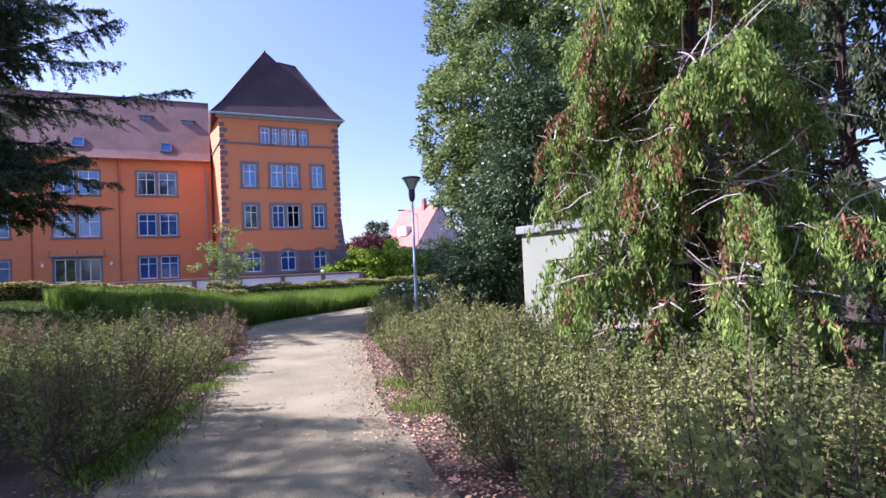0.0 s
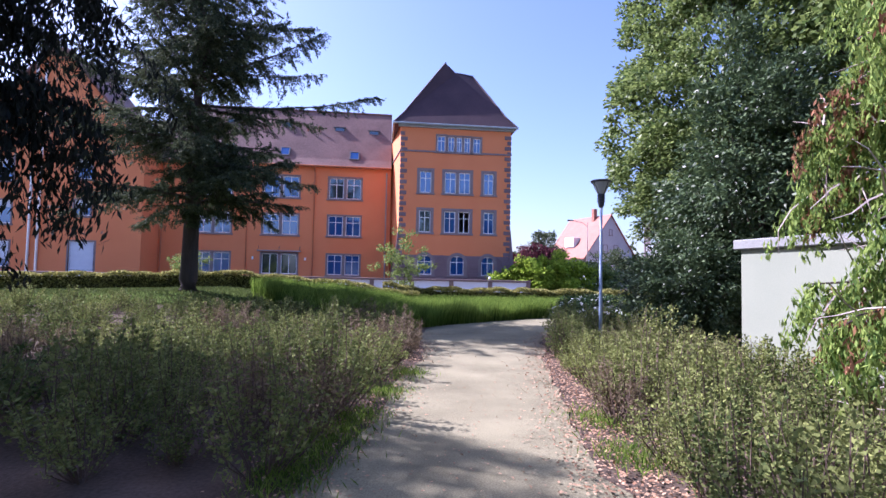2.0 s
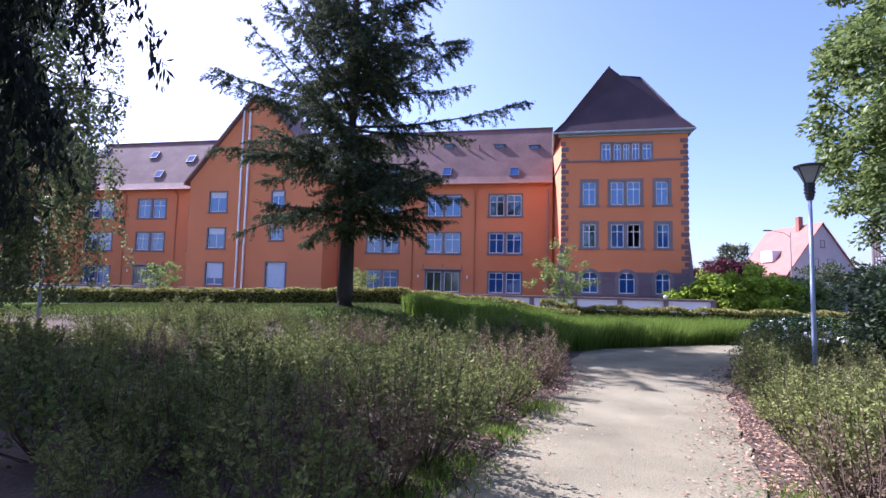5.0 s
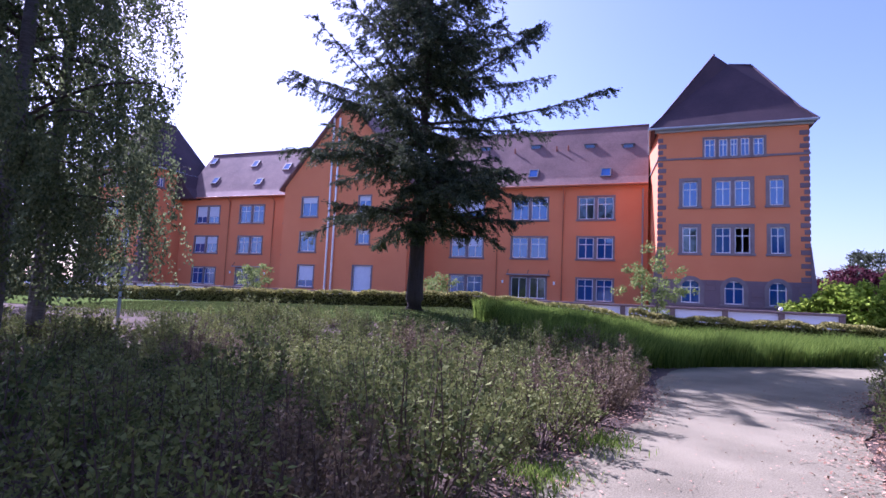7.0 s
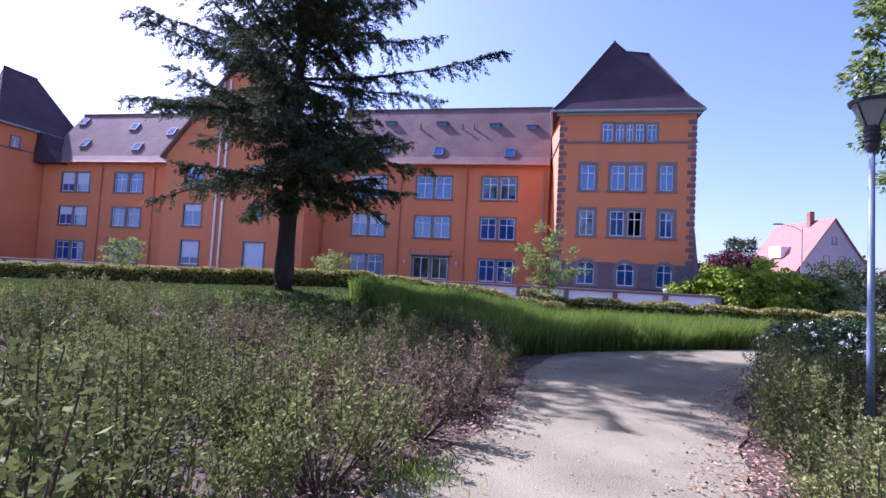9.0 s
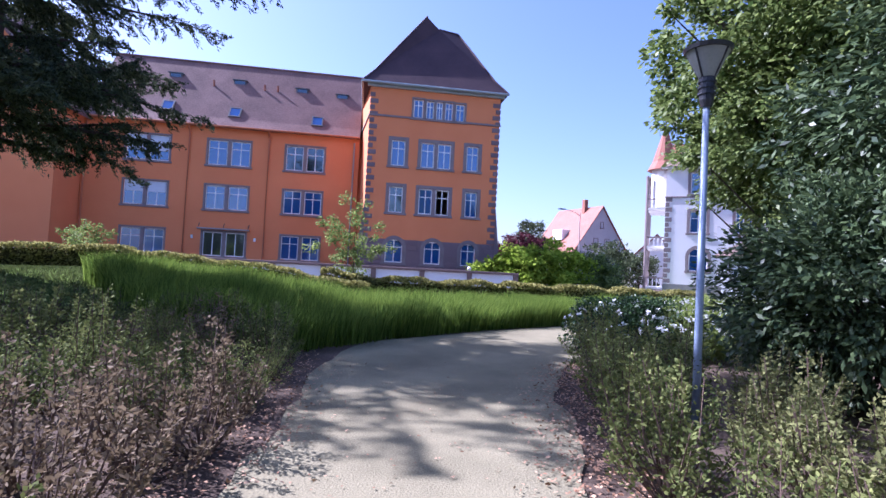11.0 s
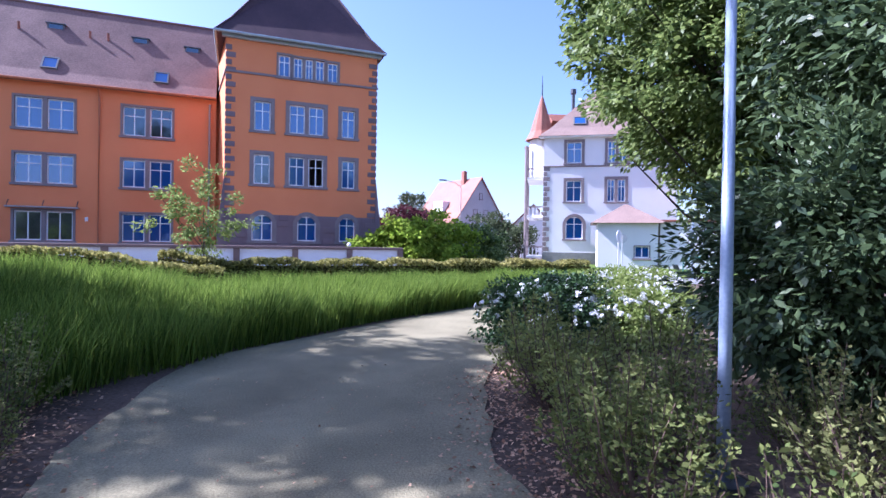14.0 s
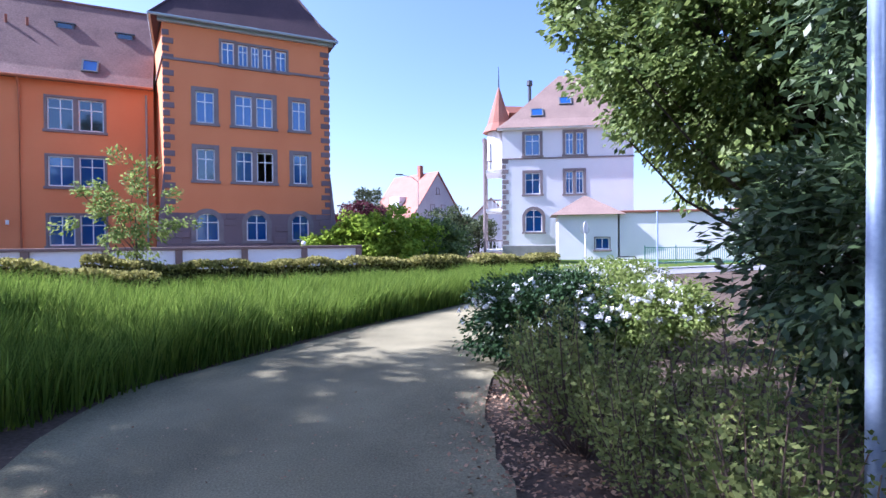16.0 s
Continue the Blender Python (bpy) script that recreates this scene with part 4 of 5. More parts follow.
for x, y, h, s in ((26.5, 24.7, 10.3, 1.0), (31.0, 58.0, 11.0, 1.0)):
    sl = thing("street_lamp", "tall grey street lamp with a single arm", "street lamp", at=pose(x, y, 0), group="street lamps")
    part("pole", tube(bmesh.new(), [(0, 0, 0), (0, 0, h * 0.6), (0, 0, h - 0.2)], [0.11, 0.08, 0.06], 8), M["pipe"], sl)
    arm = part("arm", tube(bmesh.new(), [(0, 0, h - 0.8), (-0.8, 0, h - 0.25), (-2.2, 0, h)], [0.05, 0.045, 0.04], 6), M["pipe"], sl)
    part("head", box(-3.1, -2.1, -0.16, 0.16, h - 0.06, h + 0.1, 0.05), M["lamp_dark"], sl)

# ---- park lamps ----
def park_lamp(x, y, z, h, label):
    """A steel mast with an upturned conical shade and a flat cap."""
    ob = thing("park_lamp", label, "street lamp", at=pose(x, y, z), group="park lamps")
    part("base_plate", tube(bmesh.new(), [(0, 0, 0), (0, 0, 0.05)], [0.16, 0.16], 12), M["lamp_dark"], ob)
    part("pole", tube(bmesh.new(), [(0, 0, 0.03), (0, 0, 1.0), (0, 0, h - 0.62)], [0.046, 0.044, 0.034], 14), M["lamp_pole"], ob, "grey-blue painted mast", smooth=True)
    part("collar", tube(bmesh.new(), [(0, 0, h - 0.7), (0, 0, h - 0.62), (0, 0, h - 0.5), (0, 0, h - 0.34)], [0.055, 0.08, 0.085, 0.09], 14), M["lamp_dark"], ob)
    for k in range(3):
        part("cooling_fin", tube(bmesh.new(), [(0, 0, h - 0.56 + k * 0.07), (0, 0, h - 0.535 + k * 0.07)], [0.1, 0.1], 14), M["lamp_dark"], ob)
    g = bmesh.new()
    tube(g, [(0, 0, h - 0.36), (0, 0, h - 0.06)], [0.09, 0.235], 20, cap=False)
    part("diffuser", g, M["lamp_glass"], ob, "frosted conical diffuser")
    ribs = part("rim", tube(bmesh.new(), [(0, 0, h - 0.065), (0, 0, h - 0.02), (0, 0, h)], [0.255, 0.27, 0.22], 20), M["lamp_dark"], ob)
    for k in range(4):
        a = k * math.pi / 2 + 0.4
        part("rib", tube(bmesh.new(), [(0.092 * math.cos(a), 0.092 * math.sin(a), h - 0.36), (0.24 * math.cos(a), 0.24 * math.sin(a), h - 0.06)], [0.012, 0.012], 5), M["lamp_dark"], ob)
    return ob


park_lamp(2.08, -37.25, 0.0, 4.3, "grey steel park lamp with a conical shade beside the path")
park_lamp(-17.6, -35.7, ground_z(-17.6, -35.7), 4.1, "dark park lamp with a conical shade near the birch")

# ---- transformer hut ----
hut = thing("utility_hut", "pale green rendered utility hut with a flat concrete roof", "hut", at=pose(3.85, -40.1, 0, 0, 0, 7))
part("wall", box(0, 3.2, -3.7, 0, 0, 2.42, 0.02), M["grey_green"], hut)
part("roof_slab", box(-0.1, 3.3, -3.8, 0.1, 2.42, 2.62, 0.02), M["concrete"], hut, "weathered grey concrete roof slab")

# ---- trees ----
def bent(p0, d, length, sag, rng, n=5, wob=0.06):
    """Points along a limb from p0 in direction d that sags (or lifts) towards its end."""
    p, out = np.array(p0, float), [np.array(p0, float)]
    d = np.array(d, float) / np.linalg.norm(d)
    for i in range(n):
        d = d + np.array([0, 0, -sag / n]) + rng.normal(0, wob, 3)
        d /= np.linalg.norm(d)
        p = p + d * length / n
        out.append(p.copy())
    return np.array(out)


def along(pts, f):
    i = np.clip(f * (len(pts) - 1), 0, len(pts) - 1.001)
    k = i.astype(int)
    return pts[k] + (pts[k + 1] - pts[k]) * (i - k)[:, None]


def fir(x, y, h, seed):
    """A tall fir: limbs at uneven heights that droop, lift at their tips and carry flat sprays of needles."""
    rng = rnd(0, seed)
    z0 = ground_z(x, y)
    tr = thing("fir_tree", "tall open-crowned dark green fir with drooping limbs", "tree", at=pose(x, y, z0 - 0.05))
    part("trunk", tube(bmesh.new(), [(0, 0, 0), (0, 0, 0.5), (0.03, 0, 3.5), (0.05, 0.05, 9), (0, 0, 14), (0, 0, h)], [0.44, 0.34, 0.29, 0.21, 0.12, 0.02], 12), M["bark"], tr, "dark grey-brown trunk", smooth=True)
    limbs = bmesh.new()
    C, A = [], []
    z = 3.3
    while z < h - 0.4:
        f = (z - 3.3) / (h - 3.3)
        reach = np.interp(f, [0, 0.1, 0.3, 0.42, 0.6, 0.82, 1], [3.4, 5.0, 5.6, 5.2, 4.8, 3.2, 0.4])
        for k in range(2):
            a = rng.uniform(0, 2 * math.pi)
            ln = reach * (0.45 + 0.6 * rng.random() ** 0.8)
            if 0.27 < f < 0.37 and abs(math.sin(a)) < 0.5:
                ln = reach * rng.uniform(1.05, 1.35)
            zz = z + rng.normal(0, 0.12)
            pts = bent((0, 0, zz), (math.cos(a), math.sin(a), rng.normal(0.05, 0.12) + 0.3 * f), ln, 0.45 - 0.75 * f, rng, 6, 0.08)
            pts[:, 2] += 0.09 * ln * np.linspace(0, 1, 7) ** 3
            tube(limbs, [tuple(p) for p in pts], list(np.linspace(0.07 * (1 - f) + 0.02, 0.008, 7)), 5)
            m = int((10 + ln * 11) * (1 - 0.28 * f))
            fs = rng.uniform(0.12, 1.0, m)
            base = along(pts, fs)
            for b, ff in zip(base, fs):
                tl = (0.45 + 1.0 * (1 - ff)) * min(1, ln / 3) * rng.uniform(0.5, 1.25)
                sa = a + rng.choice([-1, 1]) * rng.uniform(0.3, 1.25)
                tw = bent(b, (math.cos(sa), math.sin(sa), rng.normal(-0.25, 0.32)), tl, 0.5, rng, 3, 0.16)
                q = int(14 + tl * 55)
                c = along(tw, rng.random(q))
                d = np.repeat((tw[-1] - tw[0])[None], q, 0) + rng.normal(0, 0.5, (q, 3)) * np.linalg.norm(tw[-1] - tw[0])
                C.append(c + rng.normal(0, 0.035, (q, 3))), A.append(d)
        z += np.interp(f, [0, 1], [0.19, 0.2])
    part("branchwork", limbs, M["bark"], tr)
    C, A = np.concatenate(C), np.concatenate(A)
    part("needle_foliage", leaf_mesh("needles", C, A, 0.13, 0.036, M["fir"], rng), None, tr, "dark green needle sprays")
    return tr


fir(-10.9, -28.7, 16.5, 3)


def weeping(name, label, x, y, h, radius, seed, material, density, low=0.5, brown=0.0, cat="tree", facing=None, leaf=(0.14, 0.035), first=0.7, shape=((0, 0.12, 0.35, 0.7, 1), (0.95, 1.0, 0.9, 0.6, 0.12)), fine=1.0):
    """A weeping conifer: limbs arch out from a trunk and carry curtains of hanging sprays."""
    rng = rnd(0, seed)
    tr = thing(name, label, cat, at=pose(x, y, ground_z(x, y) - 0.05))
    part("trunk", tube(bmesh.new(), [(0, 0, 0), (0, 0, 0.4), (0.05, 0, 3), (0, 0.05, h * 0.6), (0, 0, h)], [0.32, 0.25, 0.2, 0.12, 0.02], 10), M["bark"], tr)
    limbs, dead = bmesh.new(), bmesh.new()
    C, A, CB, AB = [], [], [], []
    z = first
    while z < h - 0.3:
        f = z / h
        reach = radius * np.interp(f, *shape)
        for k in range(4):
            a = rng.uniform(0, 2 * math.pi)
            if facing is not None and rng.random() < 0.6:
                a = facing + rng.normal(0, 0.75)
            ln = reach * rng.uniform(0.6, 1.12)
            pts = bent((0, 0, z), (math.cos(a), math.sin(a), 0.35), ln, 0.75, rng, 6, 0.07)
            tube(limbs, [tuple(p) for p in pts], list(np.linspace(0.05, 0.008, 7)), 5)
            m = int(ln * density)
            fs = rng.uniform(0.3, 1.0, m)
            for b in along(pts, fs):
                drop = rng.uniform(0.35, 1.15) * min(1.0, 0.4 + z / 3)
                drop = min(drop, max(b[2] - low * 0.4, 0.15))
                sp2 = bent(b, (math.cos(a) * 0.5 + rng.normal(0, .3), math.sin(a) * 0.5 + rng.normal(0, .3), -0.5), drop, 1.4, rng, 3, 0.08)
                q = int((14 + drop * 42) * fine)
                c = along(sp2, rng.random(q)) + rng.normal(0, 0.035, (q, 3)) * np.array([1.2, 1.2, 0.6])
                d = np.array([0, 0, -1.0]) + rng.normal(0, 0.38, (q, 3))
                if rng.random() < brown:
                    CB.append(c), AB.append(d)
                else:
                    C.append(c), A.append(d)
            if brown and z < 5.0:
                for _ in range(14):
                    b = along(pts, rng.uniform(0.25, 0.95, 1))[0]
                    tw = bent(b, rng.normal(0, 1, 3) + np.array([0, 0, -0.5]), rng.uniform(0.4, 1.1), 0.3, rng, 3, 0.2)
                    tube(dead, [tuple(p) for p in tw], [0.016, 0.012, 0.008, 0.004], 3)
        z += 0.34
    part("branchwork", limbs, M["bark"], tr)
    part("foliage", leaf_mesh("foliage", np.concatenate(C), np.concatenate(A), *leaf, M[material], rng), None, tr)
    if CB:
        part("dead_foliage", leaf_mesh("dead_foliage", np.concatenate(CB), np.concatenate(AB), *leaf, M["cypress_brown"], rng), None, tr, "rust-brown dead sprays")
    if len(dead.verts):
        part("dry_wood", dead, M["twig"], tr, "bare grey twigs")
    else:
        dead.free()
    return tr


weeping("weeping_cypress", "shaggy weeping cypress with green and rust-brown hanging sprays", 3.8, -45.4, 10.0, 2.6, 21, "cypress", 14, 0.1, 0.16, facing=math.pi * 1.1, leaf=(0.11, 0.031), first=0.5, fine=1.55)
weeping("dark_conifer", "dark blue-green weeping conifer behind the cypress", 10.4, -44.0, 11.0, 3.0, 23, "fir", 4, 0.4, 0.0, facing=math.pi * 1.2, leaf=(0.2, 0.06))
weeping("dark_conifer", "dark weeping conifer with hanging curtains of needles in shade", -7.0, -47.6, 12.5, 2.35, 22, "cypress_shaded", 16, 2.6, 0.0, facing=0.4, leaf=(0.075, 0.021), first=2.4, shape=((0, 0.15, 0.3, 0.45, 0.7, 1), (0.6, 0.65, 0.8, 1.0, 0.9, 0.15)), fine=2.4)


def birch(x, y, h, radius, seed):
    rng = rnd(0, seed)
    tr = thing("birch_tree", "weeping birch with two pale trunks and hanging twigs", "tree", at=pose(x, y, ground_z(x, y) - 0.05))
    C, A = [], []
    twigs = bmesh.new()
    for dx, dy, ph in ((0, 0, h), (-1.3, 1.6, h * 0.92)):
        part("trunk", tube(bmesh.new(), [(dx, dy, 0), (dx, dy, 0.6), (dx + 0.1, dy, 4), (dx + 0.25, dy, ph * 0.7), (dx + 0.4, dy, ph)], [0.24, 0.18, 0.15, 0.09, 0.02], 10), M["bark_light"], tr, "pale fissured birch trunk")
        z = 2.6
        while z < ph - 0.3:
            for k in range(2):
                a = rng.uniform(0, 2 * math.pi)
                ln = radius * np.interp(z / ph, [0.2, 0.5, 1], [0.9, 1.0, 0.35]) * rng.uniform(0.6, 1.1)
                pts = bent((dx + 0.2 * z / ph, dy, z), (math.cos(a), math.sin(a), 0.9), ln, 1.1, rng, 6)
                tube(twigs, [tuple(p) for p in pts], list(np.linspace(0.05, 0.008, 7)), 4)
                for b in along(pts, rng.uniform(0.3, 1.0, int(ln * 5.5))):
                    drop = min(rng.uniform(0.8, 3.0), max(b[2] - 1.2, 0.3))
                    s = bent(b, (rng.normal(0, .25), rng.normal(0, .25), -1), drop, 0.3, rng, 3, 0.05)
                    q = int(18 + drop * 42)
                    C.append(along(s, rng.random(q)) + rng.normal(0, 0.06, (q, 3)))
                    A.append(np.array([0, 0, -1.0]) + rng.normal(0, 0.6, (q, 3)))
            z += 0.42
    part("branchwork", twigs, M["bark"], tr)
    part("foliage", leaf_mesh("foliage", np.concatenate(C), np.concatenate(A), 0.085, 0.054, M["birch"], rng), None, tr, "small hanging green leaves")


birch(-14.4, -40.8, 14.5, 3.9, 31)


def leafy(name, label, x, y, base, h, rx, ry, seed, material, clumps, per, leaf, trunk=0.2, cat="tree", rough=0.25, clump=0.5, shell=0.55, z=None, limbs=True):
    """A broad-leaved crown: many uneven clumps of leaves in an egg-shaped space over a trunk with limbs."""
    rng = rnd(0, seed)
    tr = thing(name, label, cat, at=pose(x, y, (ground_z(x, y) if z is None else z) - 0.03))
    hz = (h - base) / 2
    c0 = np.array([0, 0, base + hz])
    wood = bmesh.new()
    C, A, F = [], [], []
    d = unit(rng, clumps)
    lump = np.array([noise.noise(Vector(v) * 2.1 + Vector((seed, 0, 0))) for v in d])
    rad = (1 + rough * 1.6 * lump) * (1 - shell * rng.random(clumps) ** 2.2)
    ctr = c0 + d * rad[:, None] * np.array([rx, ry, hz])
    keep = ctr[:, 2] > 0.12
    ctr, dd = ctr[keep], d[keep]
    for i, (c, o) in enumerate(zip(ctr, dd)):
        n = int(per * rng.uniform(0.6, 1.4))
        v = unit(rng, n) * (rng.random((n, 1)) ** 0.5) * clump * rng.uniform(0.7, 1.3) * np.array([1, 1, 0.7])
        p = c + v
        ok = p[:, 2] > 0.03
        F.append((v / clump + 0.6 * o + np.array([0, 0, 0.5]) + rng.normal(0, 0.25, (n, 3)))[ok])
        C.append(p[ok]), A.append((v + 0.4 * o + rng.normal(0, 0.35, (n, 3)) * clump + np.array([0, 0, -0.15]))[ok])
        if limbs and i % 14 == 0:
            s = np.array([0, 0, max(0.1, min(c[2] * 0.45, base + hz * 0.6))])
            mid = (s + c) / 2 + rng.normal(0, 0.12, 3)
            tube(wood, [tuple(s), tuple(mid), tuple(c)], [trunk * 0.3, trunk * 0.16, 0.012], 4)
    if trunk:
        part("trunk", tube(bmesh.new(), [(0, 0, 0), (0, 0, 0.3), (0.03, 0, base), (0, 0, base + hz * 1.1)], [trunk * 1.25, trunk, trunk * 0.8, trunk * 0.2], 8), M["bark"], tr)
    if len(wood.verts):
        part("branchwork", wood, M["bark"], tr)
    else:
        wood.free()
    part("crown" if cat == "tree" else "foliage", leaf_mesh("crown", np.concatenate(C), np.concatenate(A) + rng.normal(0, 0.5 * clump, (sum(map(len, A)), 3)), *leaf, M[material], rng, flat=np.concatenate(F)), None, tr)
    return tr


leafy("broadleaf_tree", "large dense broad-leaved tree with sunlit green crown", 8.9, -33.0, 1.8, 15.0, 4.0, 4.0, 41, "broad", 900, 120, (0.17, 0.095), 0.3, clump=0.55, rough=0.2, shell=0.4)
leafy("broadleaf_tree", "tall broad-leaved tree with a dense green crown behind the hut", 12.0, -38.6, 1.5, 14.0, 4.3, 4.3, 42, "broad", 400, 80, (0.25, 0.14), 0.3, clump=0.9)
leafy("broadleaf_tree", "smaller broad-leaved tree with low hanging green crown", 7.5, -33.4, 2.1, 8.2, 2.3, 2.3, 45, "broad", 480, 110, (0.13, 0.07), 0.14, clump=0.4, rough=0.3, shell=0.4)
leafy("laurel_bush", "tall glossy dark green laurel beside the lamp", 4.9, -36.6, 0.05, 3.1, 1.6, 1.6, 43, "laurel", 330, 100, (0.13, 0.052), 0.1, cat="bush", clump=0.42)
leafy("laurel_bush", "tall glossy dark green laurel behind the hut", 6.7, -37.0, 0.4, 8.6, 2.1, 2.1, 44, "laurel", 520, 100, (0.15, 0.065), 0.1, cat="bush", clump=0.5)
leafy("young_tree", "slender young tree with light green leaves behind the hedge", -2.2, -20.4, 1.0, 4.3, 1.25, 1.25, 51, "young", 60, 42, (0.15, 0.07), 0.045, clump=0.35, rough=0.5)
leafy("young_tree", "slender young tree with light green leaves before the tower", -52.6, -10.4, 1.0, 4.6, 1.5, 1.5, 52, "young", 60, 42, (0.2, 0.1), 0.06, clump=0.45, z=0)
leafy("young_tree", "slender young tree with light green leaves by the street wall", -34.6, -10.4, 0.8, 3.6, 1.3, 1.3, 53, "young", 50, 40, (0.2, 0.1), 0.06, clump=0.42, z=0)
leafy("young_tree", "low young tree with pale green leaves by the street wall", -17.2, -10.4, 0.6, 3.2, 1.6, 1.2, 54, "young", 50, 40, (0.18, 0.09), 0.06, clump=0.42, z=0)
leafy("climber_mound", "mound of bright lime-green creeper leaves", 11.0, -4.6, 0.0, 3.5, 4.2, 2.2, 55, "lime", 190, 65, (0.3, 0.2), 0.0, cat="bush", clump=0.7, z=0, limbs=False, rough=0.35)
leafy("hedge_bush", "dark green garden bush beside the creeper", 16.2, -2.4, 0.0, 3.4, 2.6, 2.2, 56, "broad", 110, 60, (0.25, 0.15), 0.0, cat="bush", clump=0.65, z=0, limbs=False)
leafy("purple_tree", "round tree with dark purple leaves", 17.5, 22.0, 1.0, 6.2, 3.6, 3.4, 57, "purple", 150, 50, (0.4, 0.25), 0.2, clump=0.9, z=0)
leafy("garden_tree", "grey-green garden tree in front of houses", 24.0, 10.5, 0.8, 5.2, 2.6, 2.4, 58, "far_green", 90, 45, (0.3, 0.18), 0.12, clump=0.7, z=0)
leafy("garden_tree", "dark blue-green conifer far behind houses", 24.5, 40.0, 1.0, 10.0, 3.2, 3.2, 59, "fir", 120, 50, (0.5, 0.2), 0.2, clump=0.9, z=0)
leafy("garden_tree", "green garden tree beside the small house", 30.5, 16.0, 0.5, 4.6, 2.2, 2.2, 60, "far_green", 80, 45, (0.3, 0.18), 0.12, clump=0.7, z=0)
for i in range(9):
    rr = random.Random(70 + i)
    leafy("distant_tree", "distant green tree on the skyline", -150 + i * 38, 120 + rr.uniform(-10, 30), 1.0, rr.uniform(8, 13), 9, 6, 70 + i, "far_green", 60, 30, (1.2, 0.8), 0.3, clump=2.2, z=0)
leafy("hazel_tree", "bushy dark green tree behind the birch", -24.0, -36.2, 0.2, 6.2, 3.3, 3.0, 82, "laurel", 150, 50, (0.24, 0.14), 0.15, clump=0.7)
leafy("hazel_tree", "bushy dark green tree at the edge of the lawn", -27.0, -41.5, 0.3, 7.5, 3.6, 3.4, 83, "laurel", 150, 50, (0.26, 0.15), 0.15, clump=0.8)
leafy("hazel_tree", "bushy green tree at the far end of the lawn", -31.0, -34.5, 0.8, 9.0, 4.0, 4.0, 81, "broad", 150, 50, (0.24, 0.14), 0.2, clump=0.8)

# unseen trees added behind the walker to close the park and block sky light
for i, (x, y, h) in enumerate(((-15, -62, 15), (-5.5, -66, 17), (6.5, -64, 16), (15, -57, 15))):
    leafy("unseen_tree", "unseen tall dark green tree added behind the walker to block sky light", x, y, 1.2, h, 5.2, 4.6, 120 + i, "laurel", 190, 45, (0.42, 0.26), 0.3, clump=1.0)

# rose bushes with white flowers: first three in shaded leaf colour, the rest sunlit
for i, (x, y, h, r) in enumerate(((3.3, -32.75, 1.15, 0.95), (4.3, -31.9, 1.15, 0.95), (5.2, -31.0, 1.1, 0.95), (5.3, -32.9, 1.1, 0.9), (6.1, -30.6, 1.15, 1.0), (7.2, -29.6, 1.15, 1.05), (8.5, -28.6, 1.15, 1.1), (10.0, -27.7, 1.15, 1.15))):
    b = leafy("rose_bush", "rose bush with white flowers, shaded or sunlit by its leaf colour", x, y, 0.05, h, r, r, 90 + i, "rose" if i < 3 else "young", 150, 62, (0.07, 0.045), 0.0, cat="bush", clump=0.24, limbs=False)
    b["group"] = "rose bushes"
    rng = rnd(0, 190 + i)
    nf = 80 if i < 3 else 170
    d = unit(rng, nf)
    d[:, 2] = np.abs(d[:, 2]) * 0.9
    k = d * np.array([r, r, h * 0.52]) * rng.uniform(0.9, 1.08, (nf, 1)) + np.array([0, 0, h * 0.5])
    m = 9
    c = np.repeat(k, m, 0) + rng.normal(0, 0.016, (nf * m, 3))
    part("blossom", leaf_mesh("flowers", c, np.repeat(d, m, 0) * 0.3 + rng.normal(0, 1, (nf * m, 3)), 0.06, 0.05, M["petal"], rng), None, b, "white rose blossoms")

